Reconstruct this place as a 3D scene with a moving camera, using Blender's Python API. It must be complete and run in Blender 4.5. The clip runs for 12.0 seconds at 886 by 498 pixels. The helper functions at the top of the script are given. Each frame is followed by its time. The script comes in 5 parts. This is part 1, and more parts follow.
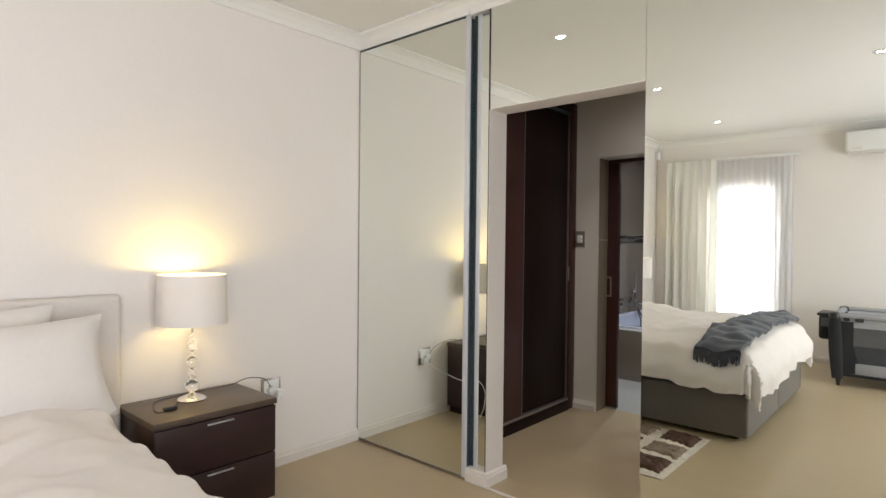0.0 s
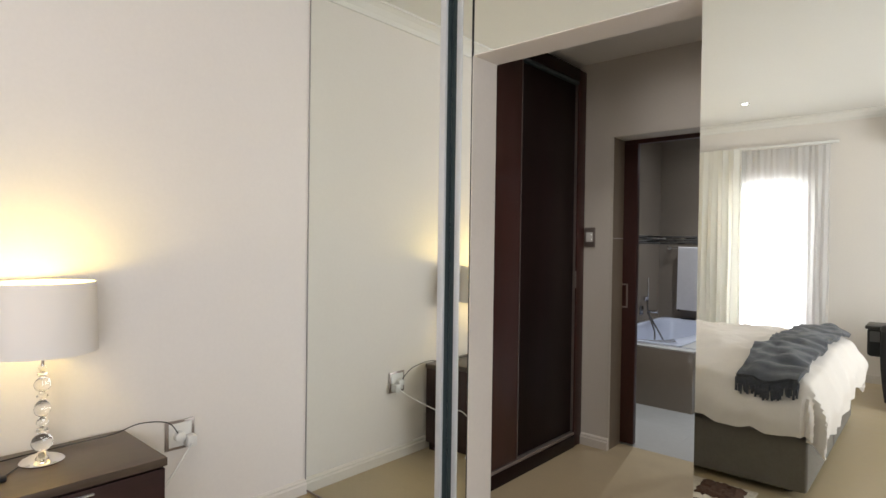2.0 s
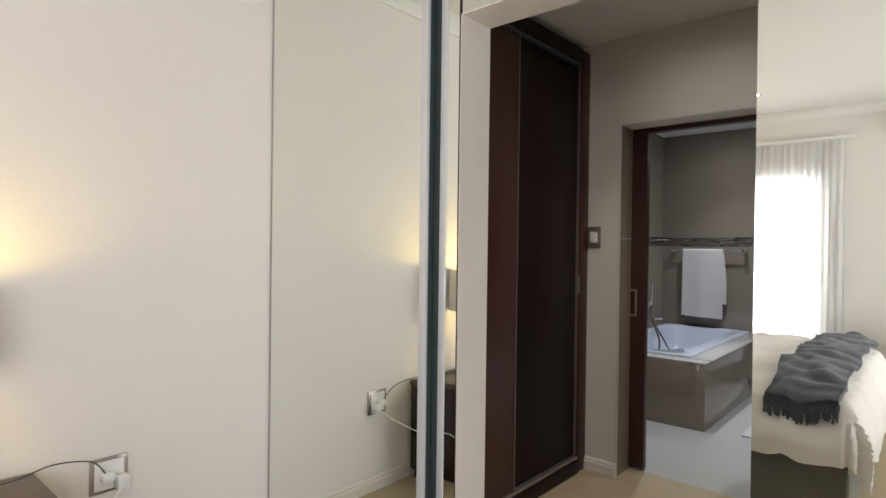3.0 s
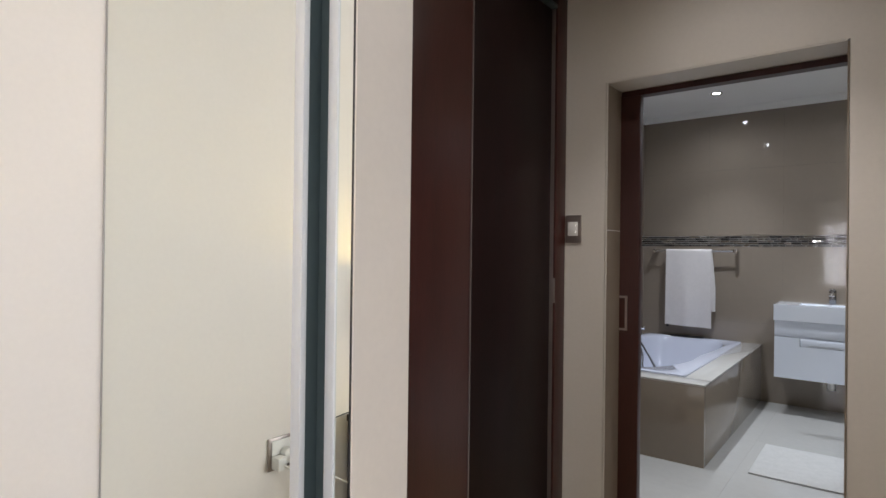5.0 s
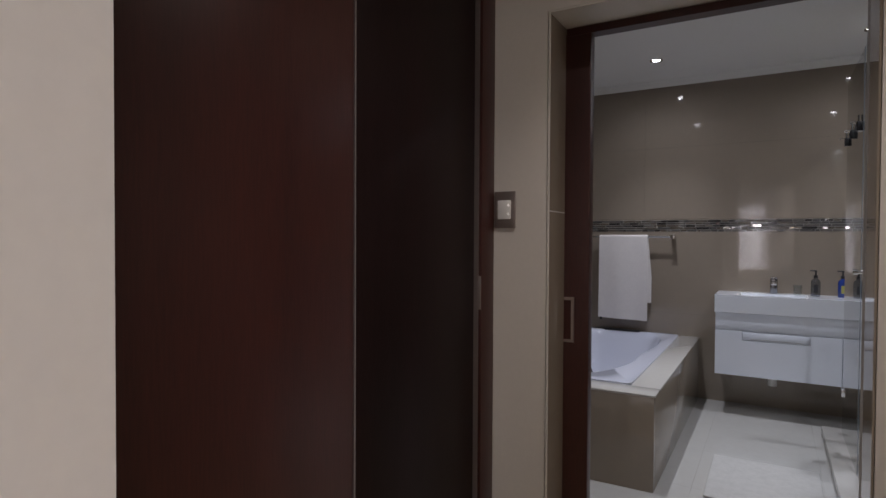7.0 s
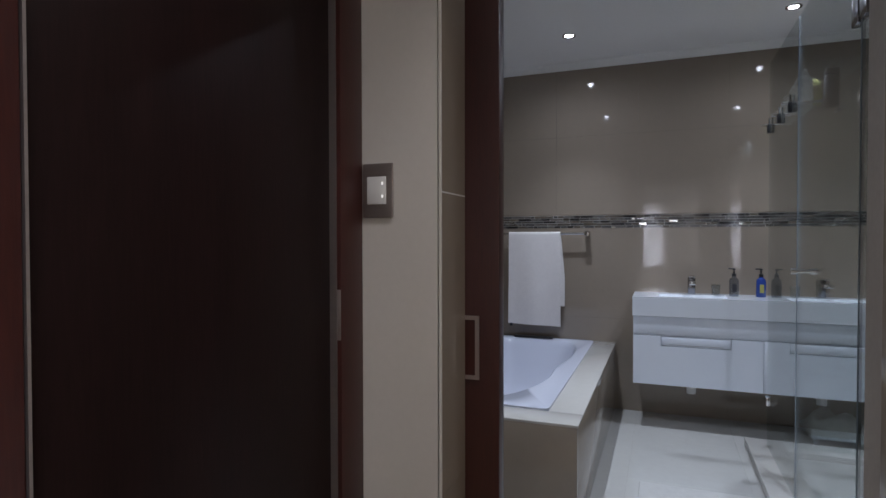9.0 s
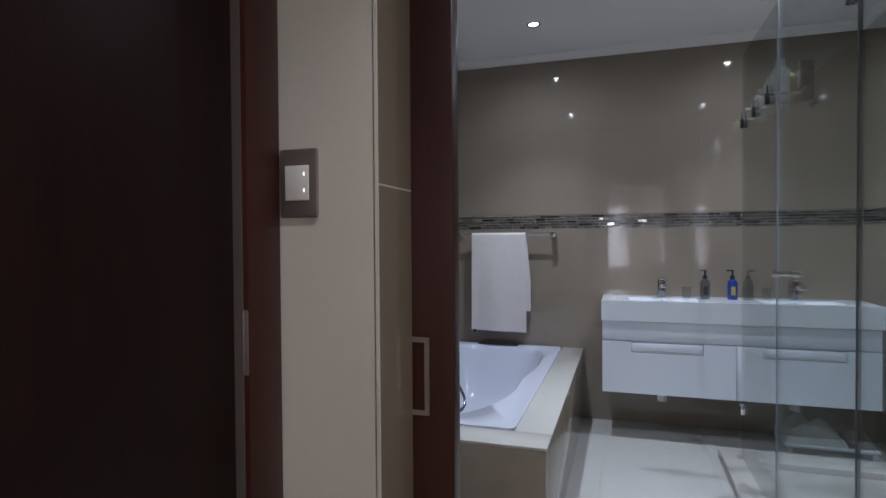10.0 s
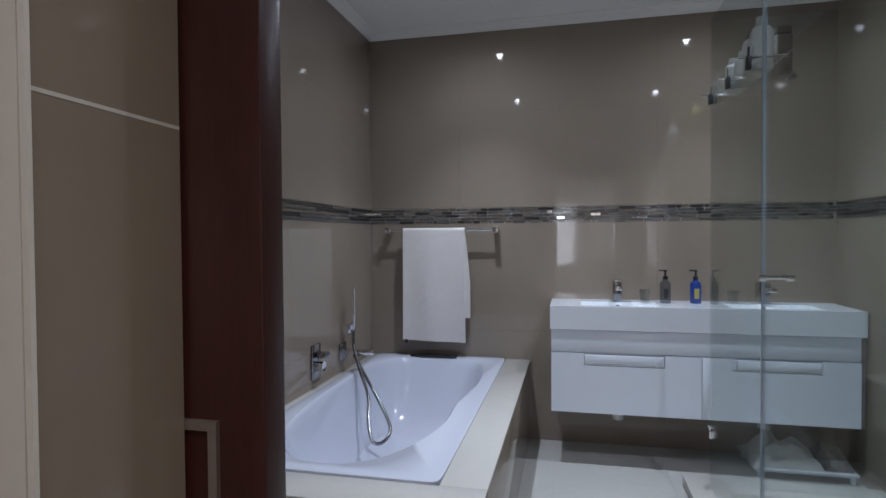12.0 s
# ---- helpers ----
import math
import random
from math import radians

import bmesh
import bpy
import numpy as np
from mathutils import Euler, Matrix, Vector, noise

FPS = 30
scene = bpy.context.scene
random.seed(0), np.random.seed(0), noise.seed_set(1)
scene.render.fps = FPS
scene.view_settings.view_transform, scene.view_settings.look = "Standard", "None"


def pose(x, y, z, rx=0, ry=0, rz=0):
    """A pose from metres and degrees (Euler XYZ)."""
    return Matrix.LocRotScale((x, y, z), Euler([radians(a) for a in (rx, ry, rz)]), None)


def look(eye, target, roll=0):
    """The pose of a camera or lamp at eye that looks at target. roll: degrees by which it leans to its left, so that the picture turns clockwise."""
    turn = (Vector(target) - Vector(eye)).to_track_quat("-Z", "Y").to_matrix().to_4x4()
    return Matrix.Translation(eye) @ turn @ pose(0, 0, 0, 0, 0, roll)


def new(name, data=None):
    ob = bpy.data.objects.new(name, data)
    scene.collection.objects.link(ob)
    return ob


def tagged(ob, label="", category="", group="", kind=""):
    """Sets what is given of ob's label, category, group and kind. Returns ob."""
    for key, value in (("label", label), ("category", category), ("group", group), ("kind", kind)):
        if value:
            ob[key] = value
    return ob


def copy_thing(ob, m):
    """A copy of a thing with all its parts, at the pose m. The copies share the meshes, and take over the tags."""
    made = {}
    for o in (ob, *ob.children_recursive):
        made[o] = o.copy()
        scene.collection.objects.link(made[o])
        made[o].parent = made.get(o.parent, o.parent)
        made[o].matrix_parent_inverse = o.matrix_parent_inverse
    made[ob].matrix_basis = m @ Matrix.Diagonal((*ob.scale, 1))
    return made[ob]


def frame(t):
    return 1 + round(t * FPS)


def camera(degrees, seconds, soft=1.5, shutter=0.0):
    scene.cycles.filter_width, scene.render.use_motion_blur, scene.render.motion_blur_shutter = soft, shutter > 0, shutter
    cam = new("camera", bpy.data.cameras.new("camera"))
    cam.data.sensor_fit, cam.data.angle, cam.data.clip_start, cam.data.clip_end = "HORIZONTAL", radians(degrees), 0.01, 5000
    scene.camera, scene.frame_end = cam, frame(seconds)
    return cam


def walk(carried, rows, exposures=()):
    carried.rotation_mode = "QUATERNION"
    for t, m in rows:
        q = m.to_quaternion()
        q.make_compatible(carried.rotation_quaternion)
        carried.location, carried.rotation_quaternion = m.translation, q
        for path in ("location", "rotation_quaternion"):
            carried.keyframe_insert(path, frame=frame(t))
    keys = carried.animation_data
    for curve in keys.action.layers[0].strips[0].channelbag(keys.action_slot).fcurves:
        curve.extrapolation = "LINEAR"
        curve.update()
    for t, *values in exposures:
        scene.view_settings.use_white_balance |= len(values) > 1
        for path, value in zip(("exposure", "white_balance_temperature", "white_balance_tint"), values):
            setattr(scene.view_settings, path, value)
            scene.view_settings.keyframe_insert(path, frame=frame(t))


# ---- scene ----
cam = camera(76.3, 12.0)
PATH = [
    (0, (0.341, 0.054, 1.374), (-0.991, 1.546, 1.343), 0.6),
    (0.5, (0.203, 0.242, 1.374), (-1.126, 1.736, 1.35), 0.5),
    (1, (0.091, 0.411, 1.354), (-1.239, 1.905, 1.333), 0.7),
    (1.5, (-0.037, 0.605, 1.348), (-1.364, 2.102, 1.332), 0.7),
    (2, (-0.128, 0.781, 1.348), (-1.456, 2.276, 1.324), 0.8),
    (2.5, (-0.255, 0.945, 1.349), (-1.575, 2.448, 1.328), 0.8),
    (4.5, (-0.666, 1.648, 1.272), (-1.933, 3.195, 1.285), 0.6),
    (5, (-0.77, 1.821, 1.284), (-1.999, 3.398, 1.293), 0.7),
    (5.5, (-0.851, 1.971, 1.284), (-2.038, 3.58, 1.29), 0.7),
    (6, (-0.933, 2.13, 1.293), (-2.067, 3.778, 1.287), 0.7),
    (6.5, (-1.002, 2.284, 1.289), (-2.074, 3.972, 1.255), 0.5),
    (7, (-1.1, 2.458, 1.296), (-2.109, 4.185, 1.258), 0.3),
    (9, (-1.28, 3.077, 1.283), (-2.005, 4.941, 1.246), -0.1),
    (9.5, (-1.307, 3.214, 1.288), (-1.971, 5.1, 1.253), -0.2),
    (10, (-1.328, 3.34, 1.29), (-1.939, 5.244, 1.255), -0.4),
    (10.5, (-1.342, 3.459, 1.293), (-1.898, 5.38, 1.254), -0.3),
    (11, (-1.348, 3.617, 1.289), (-1.86, 5.55, 1.25), -0.4),
    (11.5, (-1.345, 3.764, 1.277), (-1.82, 5.706, 1.239), -0.5),
    (12, (-1.354, 3.924, 1.276), (-1.796, 5.874, 1.233), -0.4),
]
walk(cam, [(t, look(eye, target, roll)) for t, eye, target, roll in PATH],
     [(0, -0.25, 6500, 11), (2.5, -0.25, 6500, 11), (4.5, 0.08, 6450, 12), (5.5, 0.0, 6350, 14), (6.5, -0.44, 6600, 18), (7, -0.50, 6550, 18), (9, -0.27, 5950, 14), (12, -0.08, 6000, 13)])


# ---- world, lights ----
world = bpy.data.worlds.new("world")
world.use_nodes = True
scene.world = world
sky = world.node_tree.nodes.new("ShaderNodeTexSky")
sky.sky_type, sky.sun_disc = "NISHITA", False
sky.sun_elevation, sky.sun_rotation = radians(48), radians(20)
world.node_tree.links.new(sky.outputs[0], world.node_tree.nodes["Background"].inputs[0])
world.node_tree.nodes["Background"].inputs[1].default_value = 0.12

DAY_W = 62.0      # bedroom window behind the bed
DAY_E = 125.0     # bedroom window on the open side
SPOT_PASSAGE = 54.0
SPOT_BED = 9.0
SPOT_BATH = 78.0
BULB = 5.5


def area(name, m, sx, sy, watts, colour):
    li = bpy.data.lights.new(name, "AREA")
    li.shape, li.size, li.size_y, li.energy, li.color = "RECTANGLE", sx, sy, watts, colour
    ob = new(name, li)
    ob.matrix_world = m
    return ob


def spot(name, x, y, z, watts, colour, cone=110):
    li = bpy.data.lights.new(name, "SPOT")
    li.energy, li.color, li.spot_size, li.spot_blend, li.shadow_soft_size = watts, colour, radians(cone), 1.0, 0.011
    ob = new(name, li)
    ob.matrix_world = pose(x, y, z)
    return ob


# ---- plan ----
WX = -2.662                  # bedroom wall behind the headboard
MY = 2.56                    # mirrored wall
BACK = -2.73                 # bedroom window wall
EAST = 2.1
CEIL = 2.74
JX0, JX1, JZ = -1.556, -0.682, 2.10
SY = 4.266                   # wall with the switch
RX0, RX1, RZ = -1.748, -0.872, 2.054
BX0, BX1, BY0, BY1, BZ = -2.65, 0.093, 4.57, 7.487, 2.62

area("daylight_window_back", look((-1.578, BACK - 0.16, 1.15), (-1.578, 0, 1.15)), 0.68, 1.9, DAY_W, (0.95, 0.97, 1.0))
area("daylight_window_east", look((EAST - 0.01, -0.6, 1.35), (0, -0.6, 1.35)), 2.4, 1.7, DAY_E, (0.93, 0.96, 1.0))

# ---- materials ----


def material(name, colour, rough=0.5, metal=0.0, vary=0.06, scale=6.0, bump=0.0, bump_scale=80.0, coat=0.0, fine=60.0,
             random_amount=0.0, sheen=0.0, stretch=None, spec=0.5, rough_vary=0.0):
    m = bpy.data.materials.new(name)
    m.use_nodes = True
    nt = m.node_tree
    n, l = nt.nodes, nt.links
    b = n["Principled BSDF"]
    b.inputs["Roughness"].default_value, b.inputs["Metallic"].default_value = rough, metal
    b.inputs["Coat Weight"].default_value, b.inputs["Sheen Weight"].default_value = coat, sheen
    b.inputs["Specular IOR Level"].default_value = spec
    co = n.new("ShaderNodeTexCoord")
    mp = n.new("ShaderNodeMapping")
    l.new(co.outputs["Object"], mp.inputs[0])
    if stretch:
        mp.inputs["Scale"].default_value = stretch
    big, small = n.new("ShaderNodeTexNoise"), n.new("ShaderNodeTexNoise")
    big.inputs["Scale"].default_value, big.inputs["Detail"].default_value = scale, 3
    small.inputs["Scale"].default_value, small.inputs["Detail"].default_value = fine, 4
    for t in (big, small):
        l.new(mp.outputs[0], t.inputs["Vector"])
    add = n.new("ShaderNodeMath")
    add.operation = "ADD"
    l.new(big.outputs["Fac"], add.inputs[0]), l.new(small.outputs["Fac"], add.inputs[1])
    last = add.outputs[0]
    if random_amount:
        info, mul, add2 = n.new("ShaderNodeObjectInfo"), n.new("ShaderNodeMath"), n.new("ShaderNodeMath")
        mul.operation, add2.operation = "MULTIPLY_ADD", "ADD"
        mul.inputs[1].default_value, mul.inputs[2].default_value = random_amount, -random_amount / 2
        l.new(info.outputs["Random"], mul.inputs[0])
        l.new(mul.outputs[0], add2.inputs[0]), l.new(last, add2.inputs[1])
        last = add2.outputs[0]
    ramp = n.new("ShaderNodeMapRange")
    ramp.inputs[1].default_value, ramp.inputs[2].default_value = 0.6, 1.4
    ramp.inputs[3].default_value, ramp.inputs[4].default_value = 1 - vary, 1 + vary
    ramp.clamp = False
    l.new(last, ramp.inputs[0])
    mix = n.new("ShaderNodeVectorMath")
    mix.operation = "SCALE"
    mix.inputs[0].default_value = colour
    l.new(ramp.outputs[0], mix.inputs["Scale"])
    l.new(mix.outputs[0], b.inputs["Base Color"])
    if rough_vary:
        rr = n.new("ShaderNodeMapRange")
        rr.inputs[1].default_value, rr.inputs[2].default_value = 0.3, 0.7
        rr.inputs[3].default_value, rr.inputs[4].default_value = max(0, rough - rough_vary), rough + rough_vary
        l.new(big.outputs["Fac"], rr.inputs[0]), l.new(rr.outputs[0], b.inputs["Roughness"])
    if bump:
        bt, bp = n.new("ShaderNodeTexNoise"), n.new("ShaderNodeBump")
        bt.inputs["Scale"].default_value, bt.inputs["Detail"].default_value = bump_scale, 5
        bp.inputs["Strength"].default_value, bp.inputs["Distance"].default_value = bump, 0.004
        l.new(mp.outputs[0], bt.inputs["Vector"])
        l.new(bt.outputs["Fac"], bp.inputs["Height"]), l.new(bp.outputs[0], b.inputs["Normal"])
    return m


def glow(name, colour, strength):
    m = bpy.data.materials.new(name)
    m.use_nodes = True
    b = m.node_tree.nodes["Principled BSDF"]
    b.inputs["Base Color"].default_value = (*colour, 1)
    b.inputs["Emission Color"].default_value = (*colour, 1)
    b.inputs["Emission Strength"].default_value = strength
    return m


def mirror_material(name, colour, rough):
    m = bpy.data.materials.new(name)
    m.use_nodes = True
    b = m.node_tree.nodes["Principled BSDF"]
    b.inputs["Base Color"].default_value = (*colour, 1)
    b.inputs["Metallic"].default_value, b.inputs["Roughness"].default_value = 1.0, rough
    return m


def thin_glass(name, colour, gloss=1.0, rough=0.01):
    m = bpy.data.materials.new(name)
    m.use_nodes = True
    n, l = m.node_tree.nodes, m.node_tree.links
    n.remove(n["Principled BSDF"])
    tr, gl, fr, mx = n.new("ShaderNodeBsdfTransparent"), n.new("ShaderNodeBsdfGlossy"), n.new("ShaderNodeLayerWeight"), n.new("ShaderNodeMixShader")
    pw, rm_ = n.new("ShaderNodeMath"), n.new("ShaderNodeMapRange")
    pw.operation = "POWER"
    pw.inputs[1].default_value = 5.0
    rm_.inputs[3].default_value, rm_.inputs[4].default_value = 0.03 * gloss, 0.7 * gloss
    tr.inputs[0].default_value = (*colour, 1)
    gl.inputs["Roughness"].default_value = rough
    l.new(fr.outputs["Facing"], pw.inputs[0]), l.new(pw.outputs[0], rm_.inputs[0]), l.new(rm_.outputs[0], mx.inputs[0]), l.new(tr.outputs[0], mx.inputs[1]), l.new(gl.outputs[0], mx.inputs[2])
    l.new(mx.outputs[0], n["Material Output"].inputs[0])
    return m


def crystal_material(name):
    m = bpy.data.materials.new(name)
    m.use_nodes = True
    b = m.node_tree.nodes["Principled BSDF"]
    b.inputs["Base Color"].default_value = (0.97, 0.97, 0.95, 1)
    b.inputs["Transmission Weight"].default_value, b.inputs["Roughness"].default_value, b.inputs["IOR"].default_value = 1.0, 0.02, 1.5
    return m


def sheer_material(name, colour, through_amount, back=0.5):
    m = bpy.data.materials.new(name)
    m.use_nodes = True
    n, l = m.node_tree.nodes, m.node_tree.links
    n.remove(n["Principled BSDF"])
    df, tl, tr = n.new("ShaderNodeBsdfDiffuse"), n.new("ShaderNodeBsdfTranslucent"), n.new("ShaderNodeBsdfTransparent")
    m1, m2 = n.new("ShaderNodeMixShader"), n.new("ShaderNodeMixShader")
    wv = n.new("ShaderNodeTexNoise")
    wv.inputs["Scale"].default_value = 300
    rg = n.new("ShaderNodeMapRange")
    rg.inputs[3].default_value, rg.inputs[4].default_value = max(0, through_amount - 0.05), through_amount * 1.2
    l.new(wv.outputs["Fac"], rg.inputs[0])
    df.inputs[0].default_value = tl.inputs[0].default_value = (*colour, 1)
    m1.inputs[0].default_value = back
    l.new(df.outputs[0], m1.inputs[1]), l.new(tl.outputs[0], m1.inputs[2])
    l.new(rg.outputs[0], m2.inputs[0]), l.new(m1.outputs[0], m2.inputs[1]), l.new(tr.outputs[0], m2.inputs[2])
    l.new(m2.outputs[0], n["Material Output"].inputs[0])
    return m


WALL = material("warm_white_paint", (0.80, 0.752, 0.715), 0.6, vary=0.02, scale=1.5, bump=0.06, bump_scale=140)
PASSAGE = material("taupe_wall_paint", (0.66, 0.62, 0.57), 0.55, vary=0.03, scale=2, bump=0.06, bump_scale=140)
CEILING = material("ceiling_paint", (0.80, 0.785, 0.76), 0.7, vary=0.02, scale=1.2, bump=0.04)
TRIM = material("white_trim_paint", (0.70, 0.655, 0.605), 0.35, vary=0.03, bump=0.03)
VINYL = material("pale_oak_laminate", (0.43, 0.340, 0.215), 0.33, vary=0.08, scale=1.4, fine=26, stretch=(1, 7, 1), rough_vary=0.05)
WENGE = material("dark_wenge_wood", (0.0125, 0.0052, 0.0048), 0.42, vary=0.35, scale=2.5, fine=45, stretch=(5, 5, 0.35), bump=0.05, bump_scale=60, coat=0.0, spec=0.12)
# Redder copy of the wenge, with reflected light put into its colour
WOOD_LIT = material("red_brown_lit_wood", (0.041, 0.0098, 0.0072), 0.36, vary=0.32, scale=2.5, fine=45, stretch=(5, 5, 0.35), bump=0.05, bump_scale=60, coat=0.0, spec=0.4)
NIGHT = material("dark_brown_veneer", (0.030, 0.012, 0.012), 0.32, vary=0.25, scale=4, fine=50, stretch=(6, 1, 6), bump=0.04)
# Lighter brown than NIGHT, for the top board
NIGHTTOP = material("lighter_brown_veneer_top", (0.080, 0.056, 0.040), 0.34, vary=0.22, scale=4, fine=50, stretch=(6, 1, 6), bump=0.04)
ALU = material("brushed_aluminium", (0.72, 0.74, 0.76), 0.30, 0.85, vary=0.04, stretch=(20, 20, 1), bump=0.02)
ALUPALE = material("pale_anodised_aluminium", (0.64, 0.655, 0.68), 0.42, 0.2, vary=0.03, stretch=(20, 20, 1))
EDGEGREY = material("grey_edge_and_shadow_line", (0.36, 0.34, 0.32), 0.5, vary=0.05)
MATC = material("pale_bath_mat_cotton", (0.46, 0.45, 0.43), 0.95, vary=0.08, scale=20, bump=0.7, bump_scale=300)
GREYALU = material("grey_channel", (0.05, 0.07, 0.075), 0.45, 0.2, vary=0.08)
CHROME = mirror_material("chrome", (0.80, 0.80, 0.81), 0.06)
STEELPLATE = material("satin_steel", (0.36, 0.31, 0.29), 0.34, 0.75, vary=0.06, scale=10, stretch=(1, 1, 20))
MIRROR = mirror_material("mirror_silvering", (0.842, 0.868, 0.822), 0.0)
TILE = material("taupe_gloss_tile", (0.258, 0.212, 0.166), 0.035, vary=0.03, scale=1.6, fine=22, random_amount=0.12, spec=0.6)
PALETILE = material("pale_gloss_tile", (0.50, 0.48, 0.445), 0.09, vary=0.03, scale=1.6, fine=22, random_amount=0.3, spec=0.6)
FLOORTILE = material("cream_polished_floor_tile", (0.43, 0.42, 0.395), 0.10, vary=0.035, scale=1.8, fine=24, random_amount=0.4, spec=0.6)
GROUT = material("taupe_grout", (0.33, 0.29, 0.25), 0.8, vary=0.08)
PALEGROUT = material("pale_grout", (0.55, 0.53, 0.50), 0.8, vary=0.08)
ACRYLIC = material("white_bath_acrylic", (0.55, 0.57, 0.655), 0.10, vary=0.01, coat=0.4)
LACQUER = material("white_gloss_lacquer", (0.80, 0.845, 0.93), 0.20, vary=0.01, coat=0.1)
CERAMIC = material("white_ceramic", (0.79, 0.82, 0.87), 0.08, vary=0.01, coat=0.3)
TOWEL = material("white_terry_towel", (0.68, 0.64, 0.62), 0.95, vary=0.04, scale=20, bump=0.3, bump_scale=420, sheen=0.3)
LINEN = material("cream_white_bed_linen", (0.735, 0.68, 0.645), 0.85, vary=0.03, scale=5, bump=0.25, bump_scale=260, sheen=0.1)
PILLOWC = material("stone_white_pillowcase", (0.72, 0.675, 0.64), 0.85, vary=0.03, scale=5, bump=0.25, bump_scale=260)
HEADB = material("beige_upholstery", (0.68, 0.63, 0.585), 0.85, vary=0.05, bump=0.4, bump_scale=300)
BASEC = material("grey_brown_suede", (0.135, 0.118, 0.098), 0.8, vary=0.10, scale=8, bump=0.2, bump_scale=300, sheen=0.2)
THROW = material("blue_grey_chenille", (0.052, 0.057, 0.074), 0.95, vary=0.35, scale=30, fine=160, bump=0.9, bump_scale=220, sheen=0.3)
RUGC = material("cream_shag", (0.62, 0.55, 0.46), 0.95, vary=0.25, scale=30, fine=140, bump=1.0, bump_scale=160)
RUGB = material("chocolate_shag", (0.075, 0.035, 0.02), 0.95, vary=0.4, scale=30, fine=140, bump=1.0, bump_scale=160)
RUGT = material("taupe_shag", (0.21, 0.155, 0.11), 0.95, vary=0.3, scale=30, fine=140, bump=1.0, bump_scale=160)
BLACKP = material("black_plastic", (0.012, 0.012, 0.014), 0.4, vary=0.15)
GREYFAB = material("charcoal_fabric", (0.017, 0.017, 0.020), 0.85, vary=0.2, bump=0.4, bump_scale=250)
MESHFAB = material("grey_mesh_fabric", (0.10, 0.10, 0.105), 0.9, vary=0.25, fine=300, bump=0.5, bump_scale=400)
SLATEFAB = material("slate_grey_fabric", (0.045, 0.046, 0.052), 0.85, vary=0.12, bump=0.3, bump_scale=250)
PALEFAB = material("pale_grey_fabric", (0.32, 0.32, 0.34), 0.85, vary=0.1, bump=0.3, bump_scale=250)
WHITEP = material("white_plastic", (0.78, 0.77, 0.75), 0.35, vary=0.02)
SHADE = sheer_material("cream_lamp_fabric", (0.84, 0.79, 0.75), 0.0, 0.07)
SHEER = sheer_material("white_voile", (0.92, 0.91, 0.91), 0.42)
DRAPE = sheer_material("cream_curtain_cloth", (0.93, 0.915, 0.875), 0.0, 0.42)
GLASS = thin_glass("green_tinted_shower_glass", (0.945, 0.985, 0.980), 2.2)
GLASSEDGE = material("pale_glass_edge", (0.22, 0.26, 0.30), 0.25, vary=0.03, spec=0.8)
PANE = thin_glass("window_pane", (0.96, 0.97, 0.97))
CRYSTAL = crystal_material("crystal")
LAMPLIT = glow("lit_downlight", (1.0, 0.96, 0.88), 18.0)
BATHLIT = glow("lit_cool_downlight", (0.95, 0.97, 1.0), 30.0)
BULBM = glow("lit_bulb", (1.0, 0.80, 0.42), 25.0)
DARKSTEEL = mirror_material("dark_polished_steel", (0.30, 0.30, 0.31), 0.16)
NEON = glow("switch_indicator", (1.0, 0.95, 0.85), 1.6)
AMBERGL = thin_glass("clear_grey_bottle", (0.62, 0.65, 0.70))
BOTTLEW = material("white_bottle_plastic", (0.68, 0.70, 0.68), 0.35, vary=0.04)
BLUE = material("blue_bottle_plastic", (0.022, 0.05, 0.24), 0.2, vary=0.05)
YELLOW = material("yellow_green_sponge", (0.36, 0.34, 0.09), 0.9, vary=0.2, bump=0.8, bump_scale=120)
DARKCLOTH = material("dark_grey_cloth", (0.06, 0.06, 0.065), 0.9, vary=0.2, bump=0.5, bump_scale=200)

# ---- builders ----
ORIGIN = {}


def box(bm, x0, x1, y0, y1, z0, z1, bevel=0.0, seg=2):
    vs = [bm.verts.new(p) for p in ((x0, y0, z0), (x1, y0, z0), (x1, y1, z0), (x0, y1, z0), (x0, y0, z1), (x1, y0, z1), (x1, y1, z1), (x0, y1, z1))]
    fs = [bm.faces.new([vs[i] for i in q]) for q in ((3, 2, 1, 0), (4, 5, 6, 7), (0, 1, 5, 4), (1, 2, 6, 5), (2, 3, 7, 6), (3, 0, 4, 7))]
    if bevel:
        es = {e for f in fs for e in f.edges}
        bmesh.ops.bevel(bm, geom=list(es), offset=bevel, segments=seg, affect="EDGES", profile=0.5)
    return vs


def boxed(*a, bevel=0.0, seg=2):
    bm = bmesh.new()
    box(bm, *a, bevel=bevel, seg=seg)
    return bm


def lathe(profile, x, y, z, steps=32, bm=None):
    """A body of revolution from (radius, height) pairs, about the upright through (x, y), from z up."""
    bm = bm or bmesh.new()
    rings = []
    for r, h in profile:
        rings.append([bm.verts.new((x + r * math.cos(2 * math.pi * k / steps), y + r * math.sin(2 * math.pi * k / steps), z + h)) for k in range(steps)])
    for a, b in zip(rings, rings[1:]):
        for k in range(steps):
            bm.faces.new((a[k], a[(k + 1) % steps], b[(k + 1) % steps], b[k]))
    bm.faces.new(rings[0][::-1]), bm.faces.new(rings[-1])
    return bm


